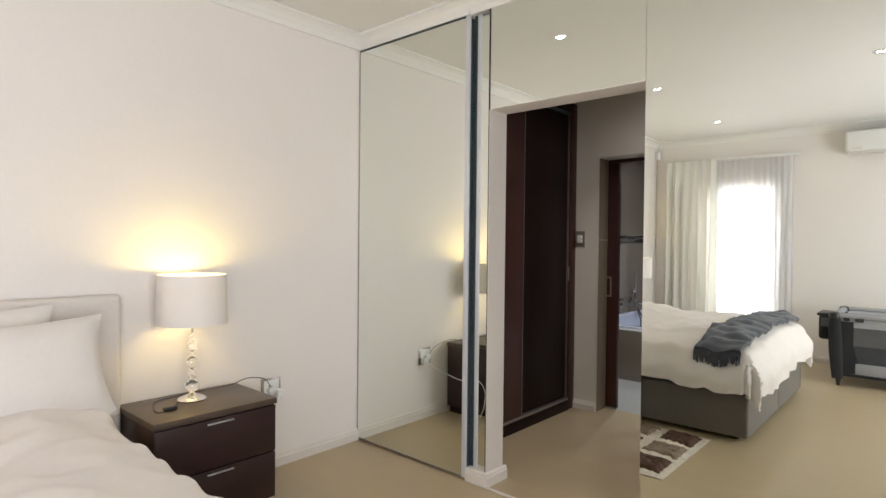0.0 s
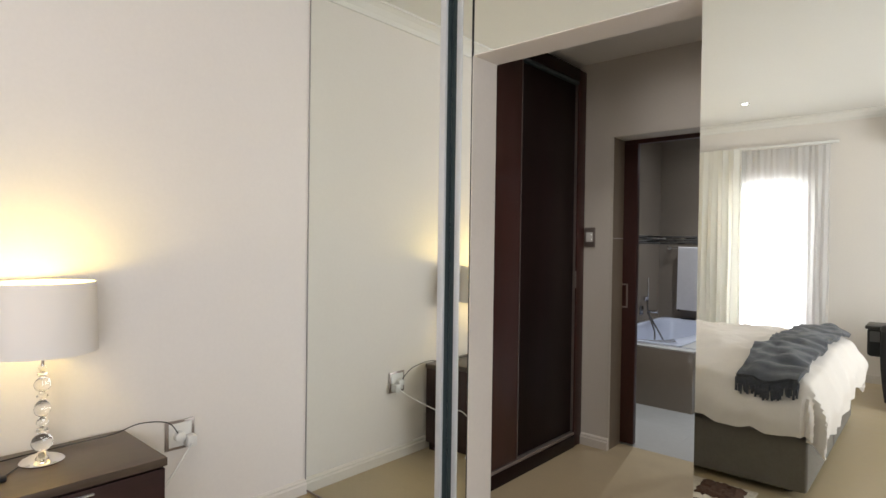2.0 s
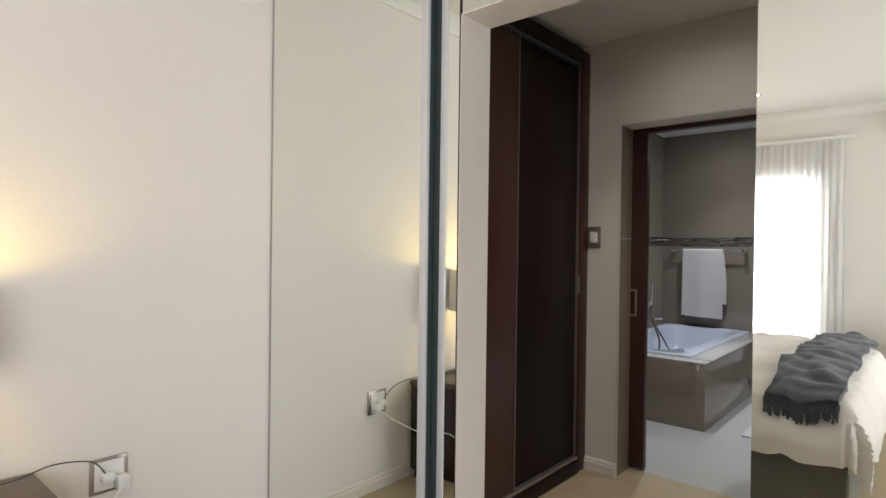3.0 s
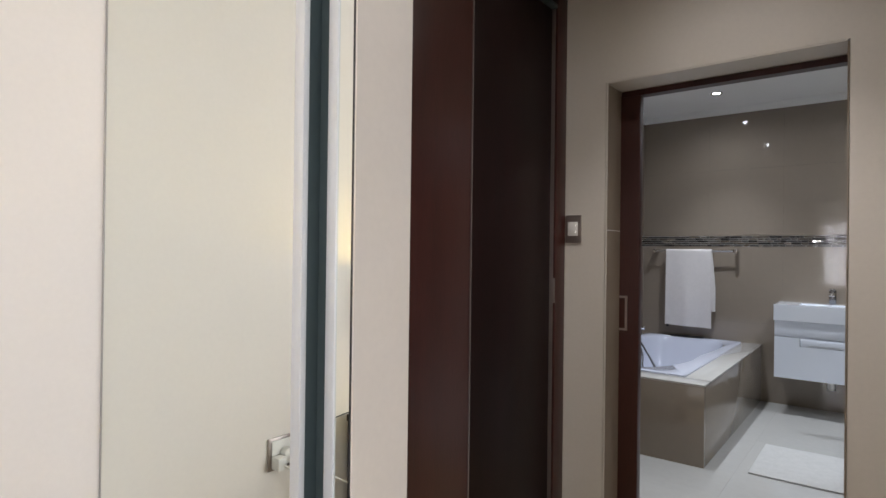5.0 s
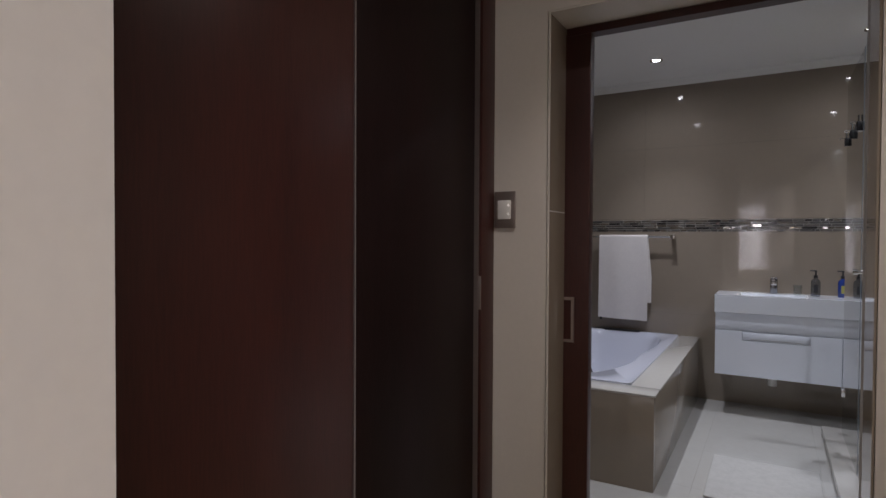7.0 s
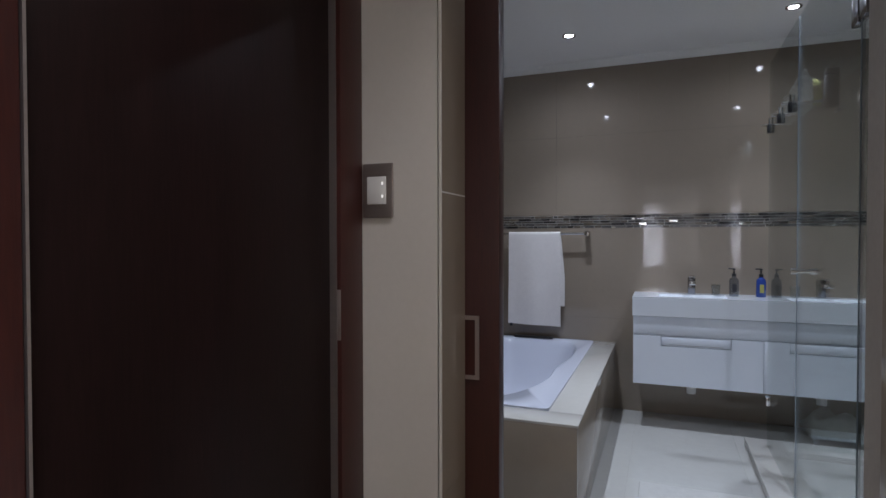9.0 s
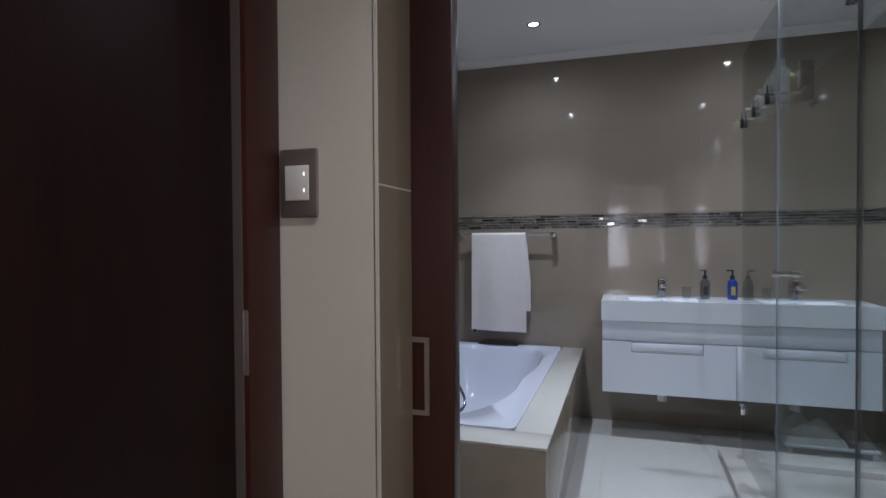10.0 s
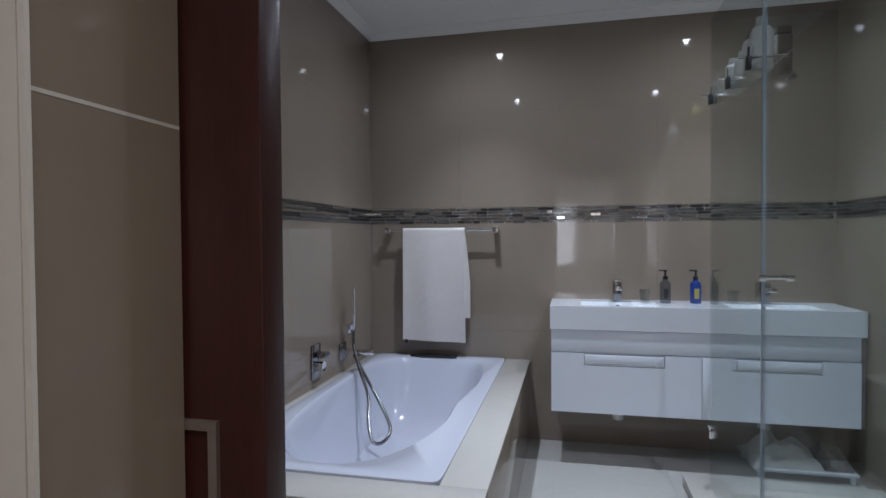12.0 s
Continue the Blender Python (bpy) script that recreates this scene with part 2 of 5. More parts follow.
def rod(p, q, r, steps=14, bm=None):
    bm = bm or bmesh.new()
    p, q = Vector(p), Vector(q)
    d = (q - p).normalized()
    a = d.orthogonal().normalized()
    b = d.cross(a)
    rings = [[bm.verts.new(c + r * (math.cos(2 * math.pi * k / steps) * a + math.sin(2 * math.pi * k / steps) * b)) for k in range(steps)] for c in (p, q)]
    for k in range(steps):
        bm.faces.new((rings[0][k], rings[0][(k + 1) % steps], rings[1][(k + 1) % steps], rings[1][k]))
    bm.faces.new(rings[0][::-1]), bm.faces.new(rings[1])
    return bm


def tube(points, r, steps=8, fine=8):
    """A round tube along a smooth line through a few points."""
    pts = [Vector(p) for p in points]
    ext = [2 * pts[0] - pts[1]] + pts + [2 * pts[-1] - pts[-2]]
    line = []
    for i in range(1, len(ext) - 2):
        p0, p1, p2, p3 = ext[i - 1:i + 3]
        for k in range(fine):
            t = k / fine
            line.append(0.5 * ((2 * p1) + (p2 - p0) * t + (2 * p0 - 5 * p1 + 4 * p2 - p3) * t * t + (3 * p1 - p0 - 3 * p2 + p3) * t ** 3))
    line.append(pts[-1])
    bm = bmesh.new()
    rings, side = [], None
    for i, c in enumerate(line):
        d = (line[min(i + 1, len(line) - 1)] - line[max(i - 1, 0)]).normalized()
        side = d.orthogonal().normalized() if side is None else (side - side.dot(d) * d).normalized()
        up = d.cross(side)
        rings.append([bm.verts.new(c + r * (math.cos(2 * math.pi * k / steps) * side + math.sin(2 * math.pi * k / steps) * up)) for k in range(steps)])
    for a, b in zip(rings, rings[1:]):
        for k in range(steps):
            bm.faces.new((a[k], a[(k + 1) % steps], b[(k + 1) % steps], b[k]))
    bm.faces.new(rings[0][::-1]), bm.faces.new(rings[-1])
    return bm


def sheet(fn, nu, nv, thick=0.0):
    """A surface from fn(u, v) -> place, u and v from 0 to 1; with a thickness below it."""
    bm = bmesh.new()
    g = [[bm.verts.new(fn(i / nu, j / nv)) for j in range(nv + 1)] for i in range(nu + 1)]
    for i in range(nu):
        for j in range(nv):
            bm.faces.new((g[i][j], g[i + 1][j], g[i + 1][j + 1], g[i][j + 1]))
    if thick:
        bm.normal_update()
        low = [[bm.verts.new(w.co - w.normal * thick) for w in row] for row in g]
        for i in range(nu):
            for j in range(nv):
                bm.faces.new((low[i][j], low[i][j + 1], low[i + 1][j + 1], low[i + 1][j]))
        for i in range(nu):
            for j in (0, nv):
                bm.faces.new((g[i][j], low[i][j], low[i + 1][j], g[i + 1][j]))
        for j in range(nv):
            for i in (0, nu):
                bm.faces.new((g[i][j], g[i][j + 1], low[i][j + 1], low[i][j]))
    return bm


def to_mesh(name, bm, mat, smooth):
    bmesh.ops.recalc_face_normals(bm, faces=bm.faces)
    me = bpy.data.meshes.new(name)
    for f in bm.faces:
        f.smooth = smooth
    if smooth:
        for e in bm.edges:
            if len(e.link_faces) == 2 and e.calc_face_angle(0) > radians(38):
                e.smooth = False
    bm.to_mesh(me)
    bm.free()
    me.materials.append(mat)
    return me


def thing(name, x, y, z, label, category, group="", kind=""):
    ob = new(name)
    ob.empty_display_size = 0.1
    ob.location = (x, y, z)
    ORIGIN[ob] = Vector((x, y, z))
    return tagged(ob, label, category, group, kind)


def part(name, bm, mat, parent, label="", smooth=True):
    o = ORIGIN[parent]
    bmesh.ops.translate(bm, verts=bm.verts, vec=-o)
    ob = new(name, to_mesh(name, bm, mat, smooth))
    ob.parent = parent
    ORIGIN[ob] = o
    return tagged(ob, label)


def solid(name, bm, mat, label, category, group="", kind="", smooth=True, at=None):
    """A thing that is one mesh."""
    o = Vector(at) if at else Vector((0, 0, 0))
    bmesh.ops.translate(bm, verts=bm.verts, vec=-o)
    ob = new(name, to_mesh(name, bm, mat, smooth))
    ob.location = o
    ORIGIN[ob] = o
    return tagged(ob, label, category, group, kind)


def structure(name, bm, mat, label, category):
    return solid(name, bm, mat, label, category, kind="structure", smooth=False)


def boxes(*rows):
    bm = bmesh.new()
    for r in rows:
        box(bm, *r)
    return bm


def profile_run(points, p, q, out):
    """A moulding: (out, up) profile points run straight from p to q; out is the unit way off the wall."""
    bm = bmesh.new()
    o = Vector(out)
    ends = [[bm.verts.new(Vector(e) + a * o + Vector((0, 0, b))) for a, b in points] for e in (p, q)]
    n = len(points)
    for k in range(n):
        bm.faces.new((ends[0][k], ends[0][(k + 1) % n], ends[1][(k + 1) % n], ends[1][k]))
    bm.faces.new(ends[0][::-1]), bm.faces.new(ends[1])
    return bm


SKIRT = [(0, 0), (0.022, 0), (0.022, 0.05), (0.016, 0.058), (0.016, 0.066), (0.008, 0.075), (0, 0.075)]
COVE = [(0, 0), (0, -0.05), (0.008, -0.05), (0.014, -0.035), (0.03, -0.015), (0.045, -0.008), (0.05, 0)]
CORNICE = [(0, 0), (0, -0.085), (0.012, -0.085), (0.02, -0.06), (0.045, -0.03), (0.07, -0.015), (0.085, -0.012), (0.085, 0)]

# ---- structure ----
structure("ground", boxes((-60, 60, -60, 60, -0.25, -0.20)), PALEGROUT, "plain paved ground outside the house", "ground")
floor = structure("floor", boxes((WX - 0.15, EAST + 0.15, BACK - 0.15, 4.44, -0.15, 0.0)), VINYL, "pale oak laminate floor of bedroom and passage", "floor")
structure("floor_bathroom", boxes((BX0 - 0.1, BX1 + 0.1, 4.44, BY1 + 0.1, -0.15, -0.008)), PALEGROUT, "pale grout bed under the bathroom tiles", "floor")
structure("ceiling", boxes((WX - 0.15, EAST + 0.15, BACK - 0.15, MY + 0.155, CEIL, CEIL + 0.12)), CEILING, "white painted bedroom ceiling", "ceiling")
structure("ceiling_passage", boxes((WX - 0.15, 0.3, MY + 0.155, 4.36, 2.555, 2.70)), CEILING, "painted passage ceiling", "ceiling")
structure("ceiling_bathroom", boxes((BX0 - 0.1, BX1 + 0.1, 4.42, BY1 + 0.1, BZ, BZ + 0.16)), CEILING, "white painted bathroom ceiling", "ceiling")

structure("wall_west", boxes((WX - 0.15, WX, BACK, 4.266, 0, CEIL)), WALL, "smooth warm white wall behind the bed", "wall")
WINX0, WINX1, WINZ0, WINZ1 = -1.92, -1.235, 0.08, 2.06
structure("wall_south", boxes((WX - 0.15, WINX0, BACK - 0.2, BACK, 0, CEIL), (WINX1, EAST + 0.15, BACK - 0.2, BACK, 0, CEIL),
          (WINX0, WINX1, BACK - 0.2, BACK, WINZ1, CEIL), (WINX0, WINX1, BACK - 0.2, BACK, 0, WINZ0)), WALL, "warm white wall with the curtained window", "wall")
structure("wall_east", boxes((EAST, EAST + 0.2, BACK, -1.85, 0, CEIL), (EAST, EAST + 0.2, 0.65, MY, 0, CEIL),
          (EAST, EAST + 0.2, -1.85, 0.65, 0, 0.45), (EAST, EAST + 0.2, -1.85, 0.65, 2.25, CEIL)), WALL, "plain warm white wall with a wide window", "wall")
structure("wall_mirror", boxes((WX, JX0 - 0.006, MY + 0.04, MY + 0.155, 0, CEIL), (JX0, JX1, MY + 0.006, MY + 0.155, JZ + 0.004, CEIL), (JX1, EAST, MY + 0.006, MY + 0.155, 0, CEIL)),
          WALL, "white wall that carries the mirrors, with an opening", "wall")
structure("wall_passage_east", boxes((-0.55, -0.40, MY + 0.155, SY, 0, 2.6)), PASSAGE, "plain taupe passage wall", "wall")
structure("wall_switch", boxes((WX, RX0 - 0.008, SY, 4.435, 0, 2.70), (RX1 + 0.008, 0.3, SY, 4.435, 0, 2.70), (RX0 - 0.008, RX1 + 0.008, SY, 4.435, RZ, 2.70)),
          PASSAGE, "taupe painted wall with the bathroom doorway", "wall")
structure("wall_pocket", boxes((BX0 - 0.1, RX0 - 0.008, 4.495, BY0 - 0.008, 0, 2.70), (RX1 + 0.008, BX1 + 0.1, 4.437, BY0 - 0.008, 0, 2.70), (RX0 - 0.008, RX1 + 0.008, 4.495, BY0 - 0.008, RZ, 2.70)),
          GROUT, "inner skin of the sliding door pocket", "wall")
structure("reveal_head", boxes((RX0, RX1, SY + 0.001, 4.437, RZ - 0.006, RZ - 0.001)), PASSAGE, "painted head of the doorway", "trim")

# the jamb of the mirrored opening
structure("jamb_left", boxes((JX0 - 0.004, JX0, MY - 0.002, MY + 0.156, 0.075, JZ)), TRIM, "white painted jamb of the opening", "trim")
structure("jamb_head", boxes((JX0, JX1, MY - 0.002, MY + 0.156, JZ, JZ + 0.003)), WALL, "white painted head of the opening", "trim")
structure("trim_joint", boxes((JX0 - 0.009, JX0 - 0.004, MY - 0.003, MY + 0.03, 0.08, CEIL - 0.06)), BLACKP, "dark joint beside the mirror strip", "trim")

# mirrors
mir = thing("sliding_mirror_door", -2.17, MY, 0, "tall sliding mirror door with thin aluminium edge", "mirror")
PX1, PY = -1.693, 2.545
part("mirror_glass", boxed(WX + 0.012, PX1 - 0.03, PY, PY + 0.005, 0.02, 2.642), MIRROR, mir, smooth=False)
part("backing", boxed(WX + 0.014, PX1 - 0.004, PY + 0.006, PY + 0.045, 0.022, 2.64), GREYALU, mir, smooth=False)
part("stile", boxed(PX1 - 0.03, PX1, PY - 0.003, PY + 0.012, 0.012, 2.65, bevel=0.002), ALUPALE, mir, "aluminium edge stile")
part("stile", boxed(WX + 0.004, WX + 0.012, PY - 0.002, PY + 0.012, 0.012, 2.65, bevel=0.001), EDGEGREY, mir, "thin grey edge stile")
part("bottom_rail", boxed(WX + 0.012, PX1 - 0.03, PY - 0.003, PY + 0.012, 0.013, 0.020), STEELPLATE, mir)
part("top_rail", boxed(WX + 0.012, PX1 - 0.03, PY - 0.003, PY + 0.012, 2.642, 2.652), GREYALU, mir)
ch = thing("mirror_edge_channel", -1.67, MY + 0.035, 0, "dark grey channel beside an aluminium edged mirror strip", "mirror")
part("channel", boxed(PX1, -1.668, MY + 0.026, MY + 0.039, 0.075, CEIL - 0.085), GREYALU, ch)
part("edge_stile", boxed(-1.668, -1.640, MY + 0.024, MY + 0.038, 0.075, CEIL - 0.085, bevel=0.002), ALUPALE, ch)
part("mirror_strip", boxed(-1.640, JX0 - 0.009, MY + 0.028, MY + 0.038, 0.075, CEIL - 0.085), MIRROR, ch, smooth=False)
hm = solid("header_mirror", boxed(JX0, JX1 - 0.002, MY, MY + 0.005, JZ + 0.004, CEIL - 0.085), MIRROR, "clear mirror panel above the opening", "mirror", smooth=False)
rm = solid("wall_mirror_panel", boxed(JX1, 0.55, MY, MY + 0.005, 0.01, CEIL - 0.085), MIRROR, "full height clear mirror panel beside the opening", "mirror", smooth=False)
rm2 = solid("wall_mirror_panel", boxed(0.553, 1.8, MY, MY + 0.005, 0.01, CEIL - 0.085), MIRROR, "full height clear mirror panel beside the opening", "mirror", smooth=False)
tr = solid("floor_track", boxed(PX1, 1.8, PY - 0.012, PY + 0.008, 0, 0.006, bevel=0.002), TRIM, "thin pale floor track of the mirror doors", "track")

# skirtings and cornices
structure("baseboard_west", profile_run(SKIRT, (WX, BACK, 0), (WX, PY, 0), (1, 0, 0)), TRIM, "white moulded skirting", "skirting")
structure("baseboard_south", profile_run(SKIRT, (WX, BACK, 0), (EAST, BACK, 0), (0, 1, 0)), TRIM, "white moulded skirting", "skirting")
structure("baseboard_jamb", profile_run(SKIRT, (JX0 - 0.002, MY - 0.022, 0), (JX0 - 0.002, MY + 0.178, 0), (1, 0, 0)), TRIM, "white moulded skirting round the jamb", "skirting")
structure("baseboard_strip", profile_run(SKIRT, (PX1 + 0.002, MY + 0.0, 0), (JX0 - 0.002, MY + 0.0, 0), (0, -1, 0)), TRIM, "white moulded skirting under the mirror strip", "skirting")
structure("baseboard_strip_core", boxes((PX1, JX0 - 0.003, MY + 0.001, MY + 0.039, 0, 0.074)), TRIM, "skirting block", "skirting")
structure("baseboard_switch", profile_run(SKIRT, (-1.945, SY, 0), (RX0 - 0.002, SY, 0), (0, -1, 0)), TRIM, "white moulded skirting", "skirting")
structure("baseboard_switch_right", profile_run(SKIRT, (RX1 + 0.002, SY, 0), (-0.55, SY, 0), (0, -1, 0)), TRIM, "white moulded skirting", "skirting")
structure("cornice_west", profile_run(CORNICE, (WX, BACK, CEIL), (WX, MY, CEIL), (1, 0, 0)), CEILING, "plain white coved cornice", "cornice")
structure("cornice_south", profile_run(CORNICE, (WX, BACK, CEIL), (EAST, BACK, CEIL), (0, 1, 0)), CEILING, "plain white coved cornice", "cornice")
structure("cornice_mirror", profile_run(CORNICE, (WX, MY, CEIL), (EAST, MY, CEIL), (0, -1, 0)), CEILING, "plain white coved cornice", "cornice")
structure("cornice_mirror_infill", boxes((WX, PX1, PY - 0.012, MY + 0.04, 2.653, 2.74)), CEILING, "plain white head above the mirror door", "trim")
structure("cornice_bath_north", profile_run(COVE, (BX0, BY1, BZ), (BX1, BY1, BZ), (0, -1, 0)), CEILING, "plain white coved cornice", "cornice")
structure("cornice_bath_west", profile_run(COVE, (BX0, BY0, BZ), (BX0, BY1, BZ), (1, 0, 0)), CEILING, "plain white coved cornice", "cornice")
structure("cornice_bath_east", profile_run(COVE, (BX1, BY0, BZ), (BX1, BY1, BZ), (-1, 0, 0)), CEILING, "plain white coved cornice", "cornice")

# bathroom walls behind the tiles
structure("wall_bath_north", boxes((BX0 - 0.1, BX1 + 0.1, BY1 + 0.008, BY1 + 0.12, -0.1, 2.75)), GROUT, "taupe grouted wall", "wall")
structure("wall_bath_west", boxes((BX0 - 0.12, BX0 - 0.008, 4.57, BY1 + 0.1, -0.1, 2.75)), GROUT, "taupe grouted wall", "wall")
structure("wall_bath_east", boxes((BX1 + 0.008, BX1 + 0.2, 4.57, BY1 + 0.1, -0.1, 2.75)), GROUT, "taupe grouted wall", "wall")


def window(name, axis, a0, a1, z0, z1, at, bars):
    """A framed window in a wall; axis: the way in which it runs."""
    w = thing(name, *((a0, at, z0) if axis == "x" else (at, a0, z0)), "white framed window with clear panes", "window", kind="structure")

    def put(u0, u1, d0, d1, v0, v1):
        return boxed(u0, u1, at + d0, at + d1, v0, v1, bevel=0.004) if axis == "x" else boxed(at + d0, at + d1, u0, u1, v0, v1, bevel=0.004)
    part("window_frame", put(a0, a1, -0.03, 0.03, z0, z0 + 0.045), WHITEP, w)
    part("window_frame", put(a0, a1, -0.03, 0.03, z1 - 0.045, z1), WHITEP, w)
    part("window_frame", put(a0, a0 + 0.045, -0.03, 0.03, z0 + 0.045, z1 - 0.045), WHITEP, w)
    part("window_frame", put(a1 - 0.045, a1, -0.03, 0.03, z0 + 0.045, z1 - 0.045), WHITEP, w)
    edges = [a0 + 0.045 + (a1 - a0 - 0.09) * k / bars for k in range(bars + 1)]
    for k in range(bars):
        if k:
            part("mullion", put(edges[k] - 0.018, edges[k] + 0.018, -0.022, 0.022, z0 + 0.045, z1 - 0.045), WHITEP, w)
        p = part("pane", put(edges[k] + 0.018 * (k > 0), edges[k + 1] - 0.018 * (k < bars - 1), -0.003, 0.003, z0 + 0.045, z1 - 0.045), PANE, w)
        p.visible_shadow = False
    return w


window("window_1", "x", WINX0, WINX1, WINZ0, WINZ1, BACK - 0.09, 1)
window("window_2", "y", -1.85, 0.65, 0.45, 2.25, EAST + 0.08, 3)

# pocket door
dr = thing("pocket_door", -1.9, 4.465, 0, "dark stained sliding pocket door standing almost fully open", "door")
part("leaf", boxed(-2.5, -1.660, 4.443, 4.487, 0.012, 2.03, bevel=0.003), WOOD_LIT, dr)
hd = part("pull_plate", boxes((-1.775, -1.767, 4.436, 4.4425, 0.924, 1.086), (-1.722, -1.712, 4.436, 4.4425, 0.924, 1.086), (-1.767, -1.722, 4.436, 4.4425, 1.076, 1.086), (-1.767, -1.722, 4.436, 4.4425, 0.924, 0.934)), STEELPLATE, dr, "satin steel pull plate", smooth=False)
part("recess", boxed(-1.767, -1.722, 4.4395, 4.4425, 0.934, 1.076), WOOD_LIT, hd, "dark recess")
structure("door_track", boxes((RX0, RX1, 4.440, 4.492, 2.021, 2.047)), WOOD_LIT, "dark stained track head of the sliding door", "trim")

# ---- passage: built-in wardrobe ----
wr = thing("wardrobe", -2.2, 3.5, 0, "dark stained built-in sliding door wardrobe, closed", "wardrobe")
FX = -1.95
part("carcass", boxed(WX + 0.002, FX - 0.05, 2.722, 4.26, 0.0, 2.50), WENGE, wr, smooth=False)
# same wood as the far door; its redder colour holds the reflected light
part("sliding_door", boxed(FX - 0.028, FX, 2.73, 3.497, 0.10, 2.40, bevel=0.003), WOOD_LIT, wr, "wenge door panel with reflected light in its red-brown colour")
part("edge_strip", boxed(FX - 0.026, FX + 0.002, 3.4985, 3.5025, 0.10, 2.40), STEELPLATE, wr, "thin aluminium edge strip")
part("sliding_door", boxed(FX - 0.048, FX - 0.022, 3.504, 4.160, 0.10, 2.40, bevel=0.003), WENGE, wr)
part("edge_strip", boxed(FX - 0.030, FX - 0.006, 4.1605, 4.1628, 0.10, 2.40), STEELPLATE, wr, "thin metal edge strip")
part("grip", boxed(FX - 0.02, FX + 0.003, 4.163, 4.171, 1.055, 1.17, bevel=0.002), STEELPLATE, wr, "small steel grip")
part("end_stile", boxed(FX - 0.05, FX + 0.004, 4.1635, 4.262, 0.0, 2.50, bevel=0.003), WOOD_LIT, wr)
part("near_stile", boxed(FX - 0.05, FX + 0.002, 2.716, 2.7295, 0.0, 2.50, bevel=0.002), WOOD_LIT, wr)
part("top_fascia", boxed(FX - 0.05, FX + 0.012, 2.73, 4.163, 2.42, 2.50, bevel=0.004), WENGE, wr)
part("top_track", boxed(FX - 0.05, FX + 0.004, 2.73, 4.163, 2.401, 2.419, bevel=0.002), GREYALU, wr)
part("plinth", boxed(FX - 0.05, FX + 0.012, 2.73, 4.163, 0.0, 0.078, bevel=0.004), WENGE, wr)
part("bottom_track", boxed(FX - 0.05, FX + 0.006, 2.73, 4.163, 0.079, 0.098, bevel=0.002), STEELPLATE, wr)

sw = thing("light_switch", -1.905, SY, 1.395, "two-way light switch with satin steel cover plate", "switch")
part("cover_plate", boxed(-1.944, -1.864, SY - 0.009, SY - 0.001, 1.332, 1.460, bevel=0.004), STEELPLATE, sw)
rk = part("rocker", boxed(-1.930, -1.880, SY - 0.013, SY - 0.0095, 1.3635, 1.4283, bevel=0.002), WHITEP, sw, "white rocker")
for zz in (1.379, 1.409):
    part("indicator", boxed(-1.8900, -1.8884, SY - 0.0145, SY - 0.0132, zz, zz + 0.006), NEON, rk)

# ---- bedroom ----
bed = thing("bed", -1.62, -0.16, 0, "king size bed base with mattress, grey-brown suede sides", "bed")
BYA, BYB, BXF = -1.06, 0.83, -0.645
for y0, y1 in ((BYA, -0.117), (-0.113, BYB)):
    part("base", boxed(-2.58, BXF, y0, y1, 0.035, 0.34, bevel=0.018, seg=3), BASEC, bed, "grey-brown suede base section")
for fx in (-2.45, -1.6, -0.75):
    for fy in (-0.95, 0.72):
        part("foot", lathe([(0.025, 0), (0.028, 0.01), (0.028, 0.034)], fx, fy, 0.0, 16), BLACKP, bed)
part("mattress", boxed(-2.58, BXF - 0.01, BYA + 0.01, BYB - 0.01, 0.341, 0.60, bevel=0.05, seg=4), LINEN, bed)
hb = solid("headboard", boxed(-2.655, -2.585, -1.38, 1.04, 0.10, 1.10, bevel=0.025, seg=4), HEADB, "beige upholstered headboard against the wall", "headboard")
for y0, y1 in ((-1.3, -1.2), (0.86, 0.96)):
    part("leg", boxed(-2.63, -2.60, y0, y1, 0.0, 0.1), BLACKP, hb)


def puff(x, y):
    crown = 0.045 * (1 - min(1, abs((y + 0.16) / 0.9)) ** 3)
    seam = 1 - 2 * abs(noise.noise(Vector((x * 5 + 1.4 * y, y * 3.4, 4.2))))
    crown += 0.11 * max(0.0, 1 - (x + 2.56) / 1.0) ** 1.3
    return crown + 0.030 * noise.noise(Vector((x * 2.6, y * 2.6, 0.3))) + 0.022 * seam + 0.008 * noise.noise(Vector((x * 13, y * 10, 2.2)))


DVX, DVY0, DVY1 = 0.31, 0.32, 0.285      # how far the duvet reaches past the mattress


def duvet_uv(x, y):
    return (x + 2.56) / (BXF - 0.02 + 2.56 + DVX), (y - BYA - 0.02 + DVY0) / (BYB - BYA - 0.04 + DVY0 + DVY1)


